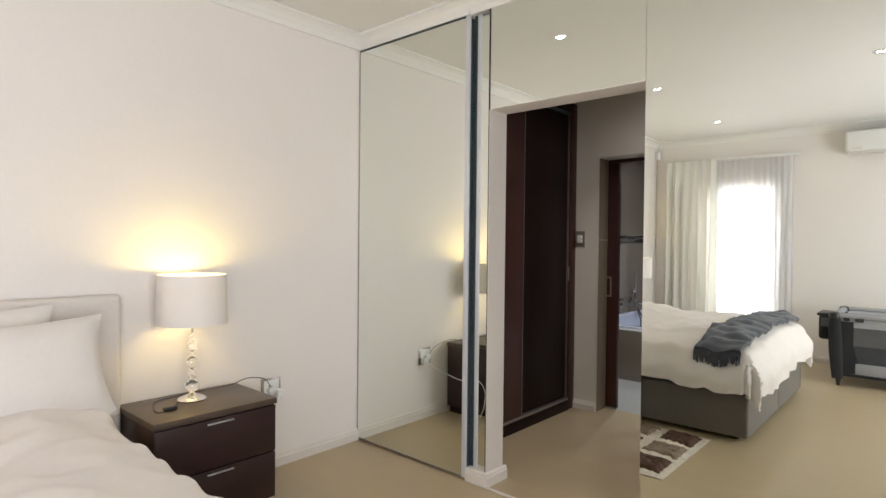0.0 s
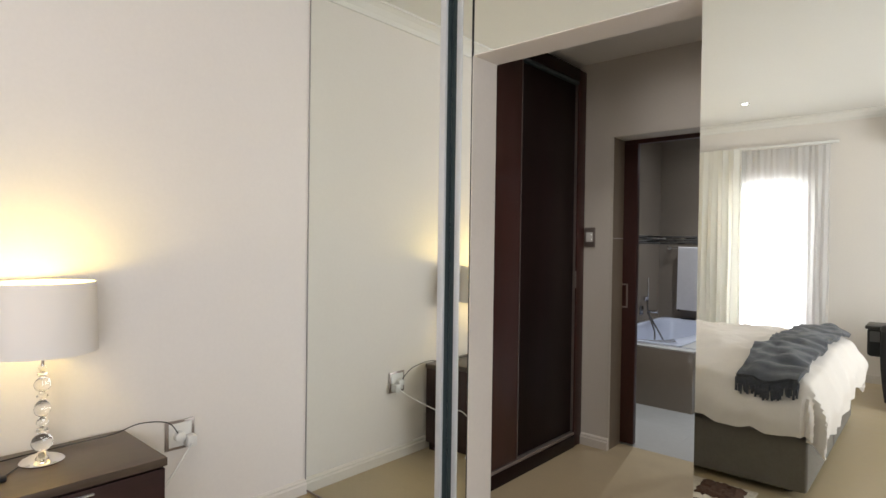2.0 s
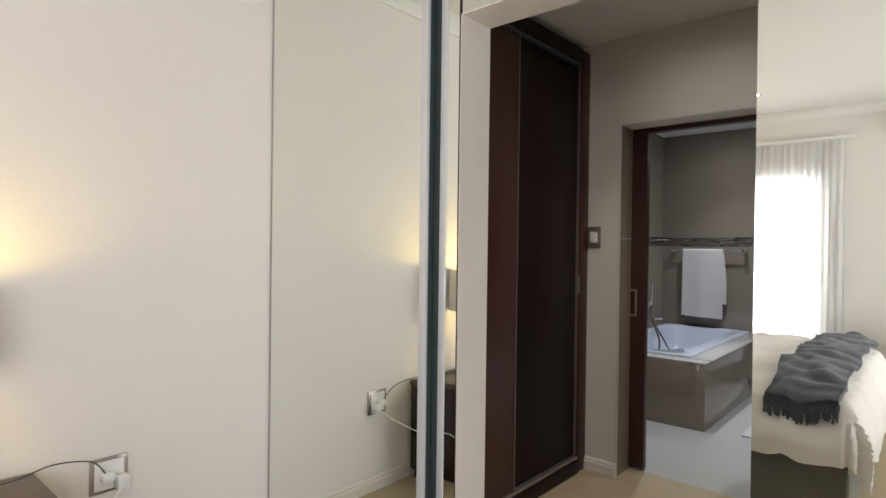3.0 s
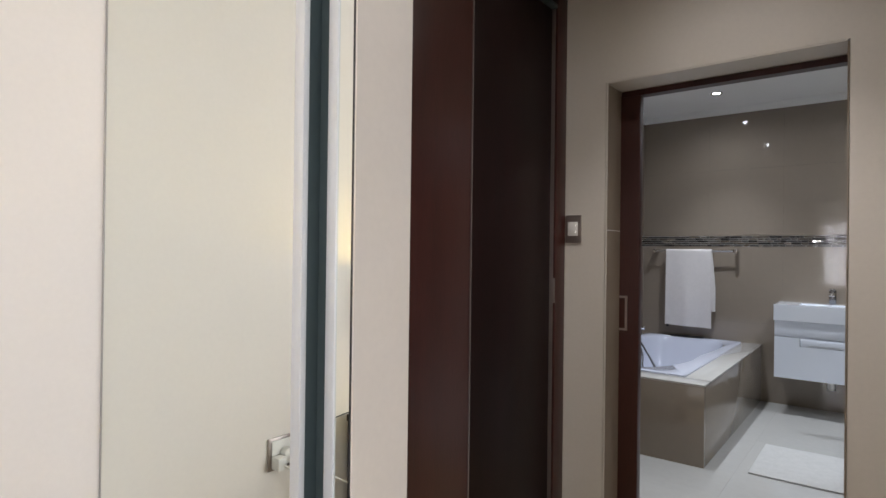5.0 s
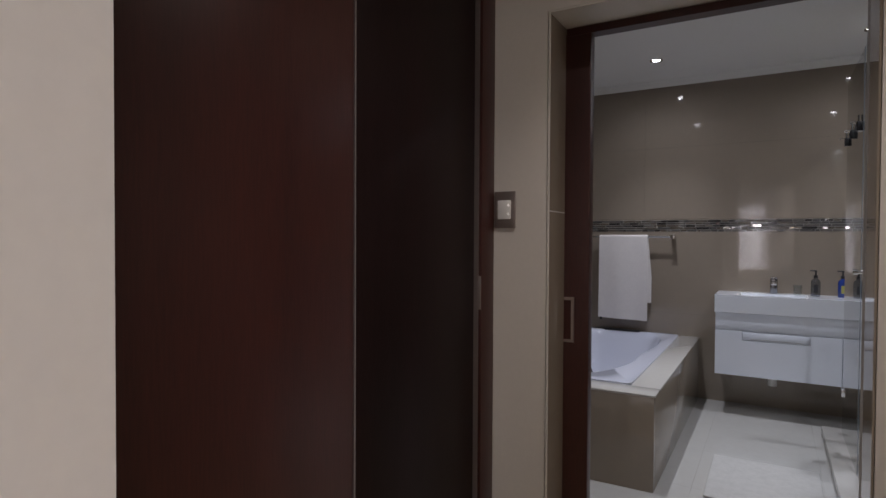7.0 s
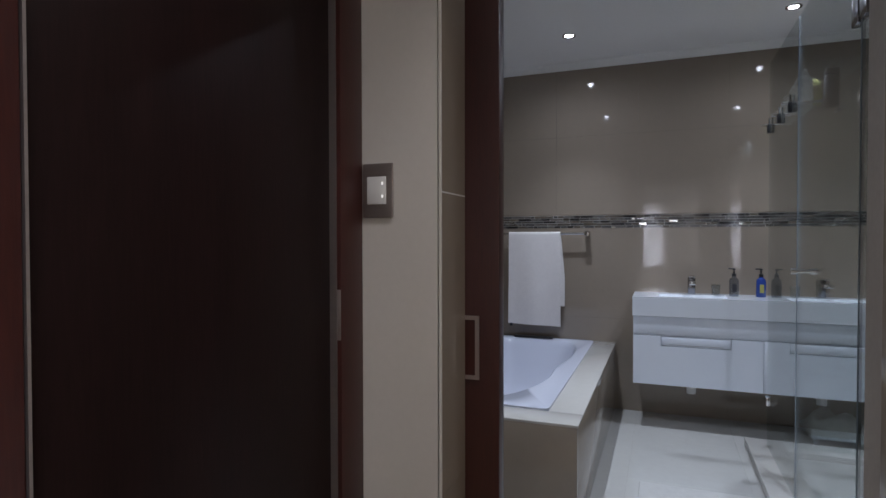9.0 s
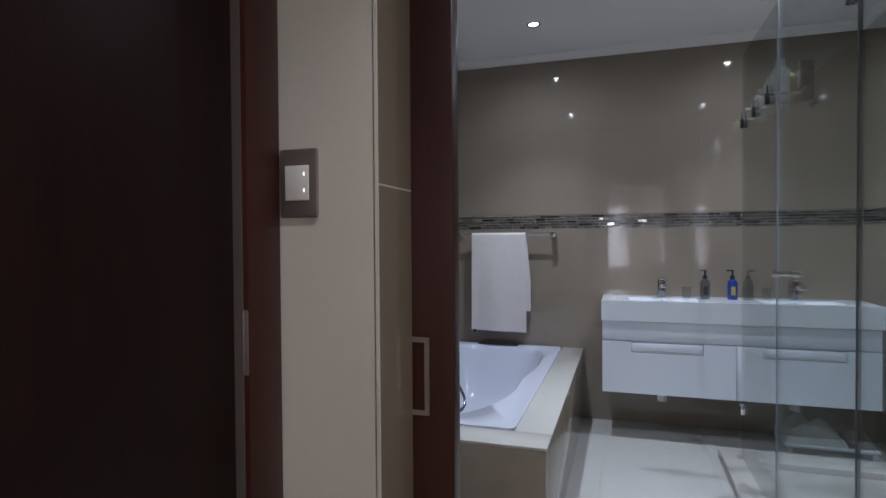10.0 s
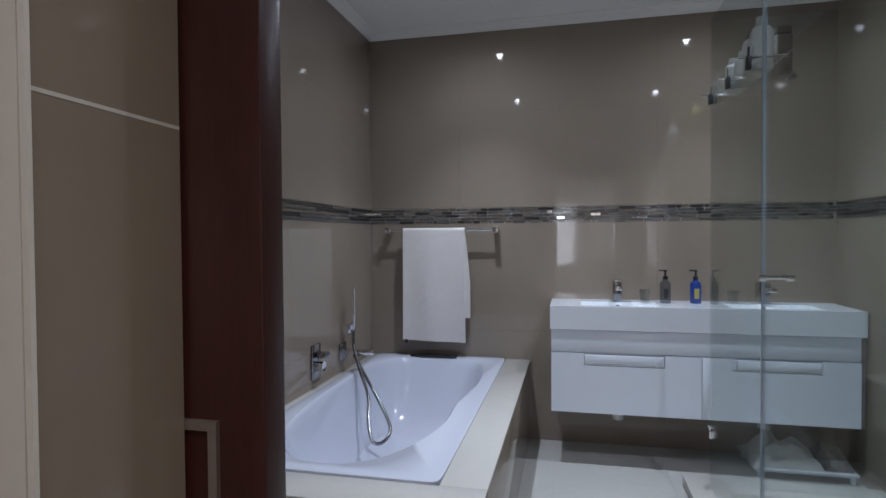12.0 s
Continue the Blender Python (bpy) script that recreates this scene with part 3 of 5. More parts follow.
def duvet_place(u, v):
    lx = -2.56 + u * (BXF - 0.02 + 2.56 + DVX)
    ly = BYA + 0.02 - DVY0 + v * (BYB - BYA - 0.04 + DVY0 + DVY1)
    cx, cy = min(lx, BXF - 0.02), min(max(ly, BYA + 0.02), BYB - 0.02)
    ex, ey = max(0, lx - cx), ly - cy
    d = math.hypot(ex, ey)
    shoulder = max(0.0, 1 - min(BXF - 0.02 - cx, BYB - 0.02 - cy, cy - BYA - 0.02) / 0.16)
    top = 0.65 + puff(cx, cy) - 0.035 * shoulder ** 2
    if d < 1e-6:
        return (cx, cy, top)
    nx, ny = ex / d, ey / d
    corner = 2 * abs(nx * ny)
    along = cx * abs(ny) + cy * abs(nx)
    turn = math.atan2(abs(ny), abs(nx))
    near = min(1, d / 0.2)
    bulge = (0.105 + 0.02 * noise.noise(Vector((along * 2.2, 3.0, 0.0)))) * math.sin(min(1, d / 0.20) * 1.57) - 0.10 * max(0, d - 0.20) * (1 - corner)
    bulge += near * ((1 - corner) * 0.012 * math.sin(along * 13 + 1.8 * math.sin(along * 4)) + corner * 0.022 * math.sin(turn * 11 + 0.6))
    bulge += 0.013 * noise.noise(Vector((along * 8, d * 6, 3.0))) * min(1, d / 0.1)
    bulge += 0.022 * near * (0.5 - abs(noise.noise(Vector((along * 6 + 2.5 * d, d * 2.5, 9.0)))))
    hang = 1.0 + (1 - corner) * (0.10 * math.sin(along * 2.7 + 1.1) + 0.14 * noise.noise(Vector((along * 3.3, 7.0, 0.0)))) - 0.14 * corner
    roll = 0.05 * (1 - math.cos(min(1, d / 0.07) * 1.57))
    return (cx + nx * bulge, cy + ny * bulge, top - roll - max(0, d - 0.05) * hang)


dv = solid("duvet", sheet(duvet_place, 120, 130, 0.03), LINEN, "rumpled cream white duvet hanging over the bed", "duvet", at=(-1.6, -0.16, 0.62))


def pillow(x, y, z, w, h, t, tilt, turn, mat, label):
    bm = bmesh.new()
    n = 22

    def fn(side):
        g = []
        for i in range(n + 1):
            row = []
            for j in range(n + 1):
                a, b = 2 * i / n - 1, 2 * j / n - 1
                th = t * 0.5 * (max(0, 1 - abs(a) ** 2.6) ** 0.55) * (max(0, 1 - abs(b) ** 2.6) ** 0.55)
                pin = 1 - 0.10 * (1 - a * a) * abs(b) ** 3
                pin2 = 1 - 0.10 * (1 - b * b) * abs(a) ** 3
                wr_ = 0.008 * noise.noise(Vector((a * 3 + y * 3, b * 3, side)))
                row.append(bm.verts.new((side * (th + wr_ * (th > 0.01)), a * w / 2 * pin2, b * h / 2 * pin)))
            g.append(row)
        for i in range(n):
            for j in range(n):
                bm.faces.new((g[i][j], g[i + 1][j], g[i + 1][j + 1], g[i][j + 1]))
    fn(1), fn(-1)
    bmesh.ops.remove_doubles(bm, verts=bm.verts, dist=0.0005)
    bmesh.ops.transform(bm, verts=bm.verts, matrix=pose(x, y, z, 0, tilt, turn))
    return solid("pillow", bm, mat, label, "pillow", "pillows on the bed", at=(x, y, z - h / 2))


pillow(-2.47, 0.36, 0.86, 0.78, 0.46, 0.17, -14, 0, PILLOWC, "stone white pillow leaning on the headboard")
pillow(-2.47, -0.62, 0.86, 0.78, 0.46, 0.17, -14, 0, PILLOWC, "stone white pillow leaning on the headboard")
pillow(-2.28, 0.50, 0.84, 0.80, 0.44, 0.20, -24, 3, PILLOWC, "stone white pillow propped against another pillow")
pillow(-2.28, -0.60, 0.84, 0.80, 0.44, 0.20, -24, -3, PILLOWC, "stone white pillow propped against another pillow")


def throw_place(u, v):
    x = -0.985 + 0.30 * u + 0.014 * math.sin(v * 21) + 0.02 * v
    y = BYB + 0.03 - v * 1.80
    base = duvet_place(*duvet_uv(x, y))
    side = 0.03 if y > BYB - 0.02 else 0.0
    return (base[0], base[1] + side, base[2] + 0.030 + 0.014 * noise.noise(Vector((x * 15, y * 11, 1))) + 0.006 * math.sin(y * 44))


th = thing("throw_blanket", -0.9, -0.2, 0.65, "blue-grey chenille throw with fringed ends across the bed foot", "blanket")
part("cloth", sheet(throw_place, 30, 110, 0.022), THROW, th)
fr = bmesh.new()
for k in range(46):
    p = Vector(throw_place(k / 45, 0))
    q = p + Vector((random.uniform(-0.01, 0.01), 0.012 + random.uniform(0, 0.01), -0.06 - random.uniform(0, 0.03)))
    m_ = p.lerp(q, 0.5) + Vector((0, 0.008, 0.004))
    rod(p, m_, 0.007, 5, fr), rod(m_, q, 0.006, 5, fr)
part("fringe", fr, THROW, th, "knotted fringe")

NX, NY0, NY1, NZ = -2.205, 1.035, 1.642, 0.56
ns = thing("nightstand", -2.43, 1.34, 0, "dark brown two-drawer nightstand with slim silver pulls", "nightstand")
part("carcass", boxed(WX + 0.03, NX - 0.02, NY0 + 0.006, NY1 - 0.006, 0.05, NZ - 0.031, bevel=0.002), NIGHT, ns)
part("top", boxed(WX + 0.026, NX, NY0, NY1, NZ - 0.03, NZ, bevel=0.003), NIGHTTOP, ns, "lighter brown top")
part("plinth", boxed(WX + 0.05, NX - 0.05, NY0 + 0.02, NY1 - 0.02, 0.0, 0.05), NIGHT, ns)
for z0, z1 in ((0.055, 0.285), (0.292, 0.522)):
    d_ = part("drawer_front", boxed(NX - 0.0195, NX - 0.002, NY0 + 0.008, NY1 - 0.008, z0, z1, bevel=0.002), NIGHT, ns)
    part("pull", boxed(NX - 0.0015, NX + 0.010, 1.275, 1.405, z1 - 0.021, z1 - 0.014, bevel=0.002), ALU, d_, "slim silver pull")
ns2 = copy_thing(ns, pose(-2.43, -1.66, 0))

LX, LY = -2.475, 1.325


def table_lamp(x, y):
    lp = thing("table_lamp", x, y, NZ, "lit table lamp, cream drum shade on crystal column", "lamp")
    part("foot", lathe([(0.066, 0), (0.068, 0.006), (0.060, 0.014), (0.040, 0.022), (0.018, 0.030), (0.012, 0.036)], x, y, NZ), CHROME, lp, "polished chrome foot")
    z = NZ + 0.037
    for r, h in ((0.034, 0.062), (0.020, 0.018), (0.018, 0.030), (0.026, 0.060), (0.018, 0.022), (0.026, 0.052), (0.016, 0.016), (0.014, 0.020)):
        prof = [(0.007, 0)] + [(max(0.007, r * math.sin(math.pi * k / 8)), h * (0.5 - 0.5 * math.cos(math.pi * k / 8))) for k in range(1, 8)] + [(0.007, h)]
        part("crystal_bead", lathe(prof, x, y, z + 0.001, 12), CRYSTAL, lp, "clear crystal bead")
        z += h + 0.003
        part("collar", lathe([(0.010, 0), (0.011, 0.0008), (0.010, 0.0018)], x, y, z - 0.0019, 16), CHROME, lp)
    part("stem", lathe([(0.006, 0), (0.006, 1.12 - z)], x, y, z, 12), CHROME, lp)
    bm = bmesh.new()
    S0, S1, R0, R1, n = 0.945, 1.19, 0.168, 0.160, 56
    rings = [[bm.verts.new((x + r * math.cos(2 * math.pi * k / n), y + r * math.sin(2 * math.pi * k / n), zz)) for k in range(n)] for r, zz in ((R0, S0), (R1, S1), (R1 - 0.003, S1), (R0 - 0.003, S0))]
    for a, b in ((0, 1), (1, 2), (2, 3), (3, 0)):
        for k in range(n):
            bm.faces.new((rings[a][k], rings[a][(k + 1) % n], rings[b][(k + 1) % n], rings[b][k]))
    part("shade", bm, SHADE, lp, "cream fabric drum shade")
    part("bulb", lathe([(0.012, 0), (0.016, 0.015), (0.029, 0.045), (0.030, 0.06), (0.022, 0.083), (0.006, 0.094)], x, y, 1.03, 20), BULBM, lp, "glowing warm bulb")
    part("spider", rod((x - R1 + 0.004, y, 1.125), (x + R1 - 0.004, y, 1.125), 0.002, 6), CHROME, lp)
    li = bpy.data.lights.new("bulb_light", "POINT")
    li.energy, li.color, li.shadow_soft_size = BULB, (1.0, 0.76, 0.21), 0.032
    new("bulb_light", li).location = (x, y, 1.155)
    return lp


table_lamp(LX, LY)
table_lamp(LX, -1.66 + (LY - 1.34))
# lamp cord and inline switch
solid("lamp_cord", tube([(LX + 0.01, LY - 0.07, NZ + 0.004), (-2.38, 1.18, NZ + 0.004), (-2.36, 1.12, NZ + 0.004), (-2.45, 1.13, NZ + 0.004), (-2.56, 1.2, NZ + 0.004), (-2.58, 1.45, NZ + 0.005), (-2.56, 1.58, NZ + 0.014),
      (-2.57, 1.68, NZ + 0.03), (-2.60, 1.80, NZ + 0.0), (-2.625, 1.855, 0.50), (-2.635, 1.86, 0.475)], 0.0023), BLACKP, "black lamp cord running to the wall socket", "cord", at=(-2.5, 1.3, NZ))
solid("cord_switch", boxed(-2.385, -2.36, 1.145, 1.205, NZ + 0.001, NZ + 0.018, bevel=0.004), BLACKP, "small black inline cord switch", "switch")
so = thing("wall_socket", WX, 1.88, 0.475, "white double wall socket with satin plate and plug", "socket")
part("plate", boxed(WX + 0.001, WX + 0.009, 1.815, 1.945, 0.412, 0.542, bevel=0.004), STEELPLATE, so)
part("insert", boxed(WX + 0.0095, WX + 0.013, 1.83, 1.93, 0.425, 0.53, bevel=0.002), WHITEP, so)
pl = part("plug", lathe([(0.022, 0), (0.024, 0.004), (0.022, 0.03), (0.012, 0.036)], 0, 0, 0, 18), WHITEP, so, "white round plug")
pl.data.transform(Matrix.Translation(ORIGIN[so]) @ Matrix.Identity(4))
pl.data.transform(pose(0.0135, -0.01, 0.0, 0, 90, 0) @ Matrix.Identity(4))
part("charger", boxed(WX + 0.0135, WX + 0.062, 1.893, 1.935, 0.425, 0.475, bevel=0.006), WHITEP, so, "white charger block")
solid("charger_cord", tube([(WX + 0.062, 1.91, 0.445), (WX + 0.11, 1.83, 0.38), (WX + 0.20, 1.71, 0.30), (WX + 0.30, 1.672, 0.285), (WX + 0.365, 1.664, 0.21), (WX + 0.355, 1.664, 0.08), (WX + 0.33, 1.68, 0.004)], 0.0034), WHITEP, "thin white charger cord hanging from the socket", "cord", at=(WX + 0.3, 1.68, 0.0))

# window dressing
rail = thing("curtain_rail", -1.7, BACK, 2.44, "white curtain rail above the window", "rail")
part("rail", boxed(-2.52, -0.95, BACK + 0.055, BACK + 0.08, 2.425, 2.455, bevel=0.003), WHITEP, rail)
for xx in (-2.4, -1.7, -1.02):
    part("bracket", boxed(xx - 0.012, xx + 0.012, BACK + 0.001, BACK + 0.055, 2.43, 2.45), WHITEP, rail)


def curtain(name, x0, x1, y, z0, z1, amp, waves, mat, label, pleat):
    def fn(u, v):
        z = z1 - v * (z1 - z0)
        a = amp * (0.55 + 0.45 * min(1, v * 3)) * (1 + 0.3 * math.sin(u * 9))
        head = 1 if v > 0.08 else 0.55
        ph = u * waves * 2 * math.pi + 0.25 * math.sin(v * 4 + u * 11)
        return (x0 + u * (x1 - x0) + 0.012 * math.sin(ph * 2), y + a * head * math.sin(ph) + 0.006 * math.sin(v * 9 + u * 30), z)
    return solid(name, sheet(fn, waves * 12, 26, 0.002), mat, label, "curtain", at=((x0 + x1) / 2, y, z0))


curtain("curtain", -2.49, -1.84, BACK + 0.125, 0.02, 2.44, 0.032, 6, DRAPE, "gathered cream pinch-pleat curtain beside the window", True)
curtain("sheer_curtain", -1.86, -1.02, BACK + 0.05, 0.02, 2.42, 0.016, 14, SHEER, "white voile curtain hanging over the bright window", False)

ac = thing("air_conditioner", -0.08, BACK, 2.385, "white wall-mounted split air conditioner", "air conditioner")
part("body", boxed(-0.515, 0.36, BACK + 0.002, BACK + 0.2, 2.385, 2.625, bevel=0.03, seg=4), WHITEP, ac)
part("vent_flap", boxed(-0.47, 0.31, BACK + 0.06, BACK + 0.19, 2.368, 2.384, bevel=0.004), TRIM, ac)
part("display", boxed(-0.45, -0.36, BACK + 0.2005, BACK + 0.203, 2.41, 2.44), TRIM, ac)
solid("motion_detector", boxed(WX + 0.002, WX + 0.06, BACK + 0.03, BACK + 0.09, 2.50, 2.61, bevel=0.012, seg=3), WHITEP, "small white alarm sensor near the corner", "sensor")

# travel cot
ct = thing("travel_cot", -0.15, -1.95, 0, "folding charcoal travel cot with mesh sides and storage pouch", "cot")
CX0, CX1, CY0, CY1 = -0.46, 0.52, -2.3, -1.6


def cot_leg(px, py, sx):
    """A padded corner leg that bows inwards towards its foot."""
    def fn(u, v):
        a, z = 2 * math.pi * u, 0.07 + 0.60 * v
        lean = sx * 0.03 * (1 - v) ** 1.6
        c, s_ = math.cos(a), math.sin(a)
        return (px + lean + (0.046 + 0.012 * math.sin(v * 3.1)) * math.copysign(abs(c) ** 0.6, c), py + 0.038 * math.copysign(abs(s_) ** 0.6, s_), z)
    return sheet(fn, 20, 14)


def cot_gusset(px, y, sx):
    """The dark corner cloth between leg and mesh, wider at the foot."""
    bm = bmesh.new()
    line = ((0.03, 0.63), (0.15, 0.63), (0.15, 0.40), (0.21, 0.14), (0.06, 0.12), (0.03, 0.40))
    f, b = [[bm.verts.new((px + sx * a, y + d, z)) for a, z in line] for d in (0.013, -0.013)]
    bm.faces.new(f), bm.faces.new(b[::-1])
    for k in range(6):
        bm.faces.new((f[k], b[k], b[(k + 1) % 6], f[(k + 1) % 6]))
    return bm


for px, sx in ((CX0, 1), (CX1, -1)):
    for py in (CY0, CY1):
        part("leg", cot_leg(px, py, sx), GREYFAB, ct)
        wx = px + sx * 0.035
        wl = part("castor", rod((wx - 0.012, py, 0.035), (wx + 0.012, py, 0.035), 0.035, 18), BLACKP, ct, "black castor")
        part("castor_fork", boxed(wx - 0.02, wx + 0.02, py - 0.012, py + 0.012, 0.035, 0.085, bevel=0.004), BLACKP, wl)
        part("castor_pin", rod((wx - 0.024, py, 0.062), (wx + 0.024, py, 0.062), 0.006, 10), CHROME, wl, "bright steel pin")
        part("corner_cap", lathe([(0.05, 0), (0.055, 0.02), (0.045, 0.05), (0.02, 0.06)], px, py, 0.655, 16), BLACKP, ct)
        part("gusset", cot_gusset(px, py, sx), GREYFAB, ct, "charcoal corner cloth", smooth=False)
for y in (CY0, CY1):
    part("top_rail", boxed(CX0, CX1, y - 0.03, y + 0.03, 0.655, 0.71, bevel=0.02, seg=3), PALEFAB, ct, "pale grey padded rail")
    part("fabric_band", boxed(CX0 + 0.04, CX1 - 0.04, y - 0.010, y + 0.010, 0.575, 0.655), PALEFAB, ct)
    part("mesh_side", boxed(CX0 + 0.06, CX1 - 0.06, y - 0.006, y + 0.006, 0.40, 0.575), MESHFAB, ct)
    part("divider", boxed(0.005, 0.055, y - 0.012, y + 0.012, 0.40, 0.585), BLACKP, ct)
    part("dark_panel", boxed(CX0 + 0.06, CX1 - 0.06, y - 0.010, y + 0.010, 0.235, 0.399), SLATEFAB, ct, "slate grey cloth panel")
    part("base_rail", boxed(CX0 + 0.05, CX1 - 0.05, y - 0.018, y + 0.018, 0.10, 0.128, bevel=0.006), BLACKP, ct)
    part("lower_band", boxed(CX0 + 0.17, CX1 - 0.17, y - 0.015, y + 0.015, 0.13, 0.234, bevel=0.004), PALEFAB, ct)
for x in (CX0, CX1):
    part("top_rail", boxed(x - 0.03, x + 0.03, CY0 + 0.04, CY1 - 0.04, 0.655, 0.71, bevel=0.02, seg=3), PALEFAB, ct)
    part("end_panel", boxed(x - 0.008, x + 0.008, CY0 + 0.04, CY1 - 0.04, 0.15, 0.655), GREYFAB, ct)
pouch = part("pouch", boxed(CX0 - 0.15, CX0 - 0.035, CY0 + 0.28, CY1 - 0.10, 0.42, 0.665, bevel=0.03, seg=3), GREYFAB, ct, "charcoal storage pouch")
part("pouch_flap", boxed(CX0 - 0.165, CX0 - 0.03, CY0 + 0.27, CY1 - 0.09, 0.655, 0.685, bevel=0.01, seg=2), BLACKP, pouch)
part("pouch_window", boxed(CX0 - 0.13, CX0 - 0.06, CY1 - 0.0995, CY1 - 0.094, 0.55, 0.64, bevel=0.002), MESHFAB, pouch, "grey mesh pocket")
part("mattress_base", boxed(CX0 + 0.05, CX1 - 0.05, CY0 + 0.04, CY1 - 0.04, 0.20, 0.234), PALEFAB, ct)
for xx, ww in ((0.07, 0.05), (0.16, 0.07), (0.44, 0.07), (0.53, 0.06), (0.80, 0.07)):
    part("clip", boxed(CX0 + xx, CX0 + xx + ww, CY1 - 0.036, CY1 + 0.036, 0.635, 0.668, bevel=0.008), BLACKP, ct, "black plastic clip")
    part("clip", boxed(CX0 + xx, CX0 + xx + ww, CY0 - 0.036, CY0 + 0.036, 0.635, 0.668, bevel=0.008), BLACKP, ct, "black plastic clip")
part("folded_cloth", sheet(lambda u, v: (CX0 + 0.10 + 0.80 * u, CY1 - 0.06 + 0.075 * v, 0.712 + 0.028 * math.sin(math.pi * v) * (0.6 + 0.8 * abs(noise.noise(Vector((u * 9, v * 2, 1.0)))))), 40, 8, 0.004), PALEFAB, ct, "crumpled pale grey cover on the rail")

# patchwork rug
rg = thing("rug", -1.5, 1.35, 0, "shaggy patchwork rug of brown and taupe squares", "rug")
RX_A, RX_B, RY_A, RY_B = -2.02, -0.86, 0.90, 1.80


def shag(x0, x1, y0, y1, z, h, n, m, seed):
    def fn(u, v):
        e = min(1, min(u, 1 - u) * 8, min(v, 1 - v) * 8)
        x, y = x0 + u * (x1 - x0), y0 + v * (y1 - y0)
        return (x + 0.012 * noise.noise(Vector((x * 40, y * 40, seed))), y + 0.012 * noise.noise(Vector((x * 40, y * 40, seed + 5))),
                z + h * e + 0.012 * e * noise.noise(Vector((x * 60, y * 60, seed + 9))))
    return sheet(fn, n, m)


part("backing", boxed(RX_A, RX_B, RY_A, RY_B, 0.001, 0.006), RUGC, rg)
part("pile", shag(RX_A, RX_B, RY_A, RY_B, 0.006, 0.018, 60, 50, 1), RUGC, rg, "cream shag pile")
for i in range(4):
    for j in range(3):
        a, b = RX_A + 0.045 + i * 0.28, RY_A + 0.045 + j * 0.285
        part("patch", shag(a, a + 0.235, b, b + 0.235, 0.012, 0.024, 18, 18, i * 3 + j), RUGB if (i + j) % 2 else RUGT, rg, "brown shag square" if (i + j) % 2 else "taupe shag square")


def downlight(x, y, z, watts, lit, colour, label, cone=110, spill=0.0):
    d = thing("downlight", x, y, z, label, "downlight", "ceiling downlights")
    bm = bmesh.new()
    n = 28
    rings = [[bm.verts.new((x + r * math.cos(2 * math.pi * k / n), y + r * math.sin(2 * math.pi * k / n), z + h)) for k in range(n)] for r, h in ((0.046, -0.001), (0.044, -0.006), (0.032, -0.006), (0.028, -0.002))]
    for a, b in zip(rings, rings[1:]):
        for k in range(n):
            bm.faces.new((a[k], a[(k + 1) % n], b[(k + 1) % n], b[k]))
    part("rim", bm, CHROME, d, "satin ring")
    part("lamp", lathe([(0.0265, 0.0), (0.0265, 0.002)], x, y, z - 0.0035, 24), lit, d, "bright lamp face")
    spot("downlight_beam", x, y, z - 0.02, watts, colour, cone)
    if spill:
        spot("downlight_spill", x, y, z - 0.02, spill, colour, 170)


for x in (-1.61, -0.03):
    for y in (1.73, 0.04, -1.74):
        downlight(x, y, CEIL, SPOT_BED, LAMPLIT, (1.0, 0.93, 0.80), "small round lit ceiling downlight")
for x in (-1.861, -0.579):
    for y in (6.87, 5.45):
        downlight(x, y, BZ, SPOT_BATH, BATHLIT, (0.84, 0.915, 1.0), "small round lit bathroom downlight", 88, 19.0)

downlight(-1.24, 3.68, 2.555, SPOT_PASSAGE, LAMPLIT, (1.0, 0.95, 0.88), "small round lit passage downlight", 100, 9.0)

# ---- bathroom ----
TX0, TX1, TY0, TZ = BX0, -1.608, 5.465, 0.50
ba = thing("bath_surround", -2.1, 6.4, 0, "taupe tiled box around the bathtub", "bath surround")
part("front_panel", boxed(TX0, TX1, TY0, TY0 + 0.03, 0, TZ - 0.013, bevel=0.0015), TILE, ba)
part("side_panel", boxed(TX1 - 0.03, TX1, TY0 + 0.0305, BY1, 0, TZ - 0.013, bevel=0.0015), TILE, ba)
part("deck_front", boxed(TX0, TX1 + 0.004, TY0 - 0.004, 5.622, TZ - 0.012, TZ, bevel=0.002), PALETILE, ba, "pale tile ledge")
part("deck_side", boxed(-1.757, TX1 + 0.004, 5.623, BY1, TZ - 0.012, TZ, bevel=0.002), PALETILE, ba, "pale tile ledge")
part("deck_back", boxed(TX0, -2.60, 5.623, BY1, TZ - 0.012, TZ, bevel=0.002), PALETILE, ba, "pale tile ledge")
tub = thing("bathtub", -2.15, 6.54, 0.1, "white acrylic built-in bathtub", "bathtub")
bm = bmesh.new()
OX0, OX1, OY0, OY1 = -2.60, -1.757, 5.622, 7.47
n = 96


def ring(cx, cy, ax, ay, z, power, skew=0.0):
    out = []
    for k in range(n):
        a = 2 * math.pi * k / n
        c, s_ = math.cos(a), math.sin(a)
        pw_ = power if power > 10 else (power * 1.5 if s_ > 0 else power * 0.92)
        x = ax * math.copysign(abs(c) ** (2 / pw_), c)
        y = ay * math.copysign(abs(s_) ** (2 / pw_), s_)
        x *= 1 - skew * (0.5 - 0.5 * y / ay)
        if power < 10 and c > 0:
            x -= 0.030 * math.exp(-((y / ay + 0.12) / 0.22) ** 2) * c
        out.append(bm.verts.new((cx + x, cy + y, z)))
    return out


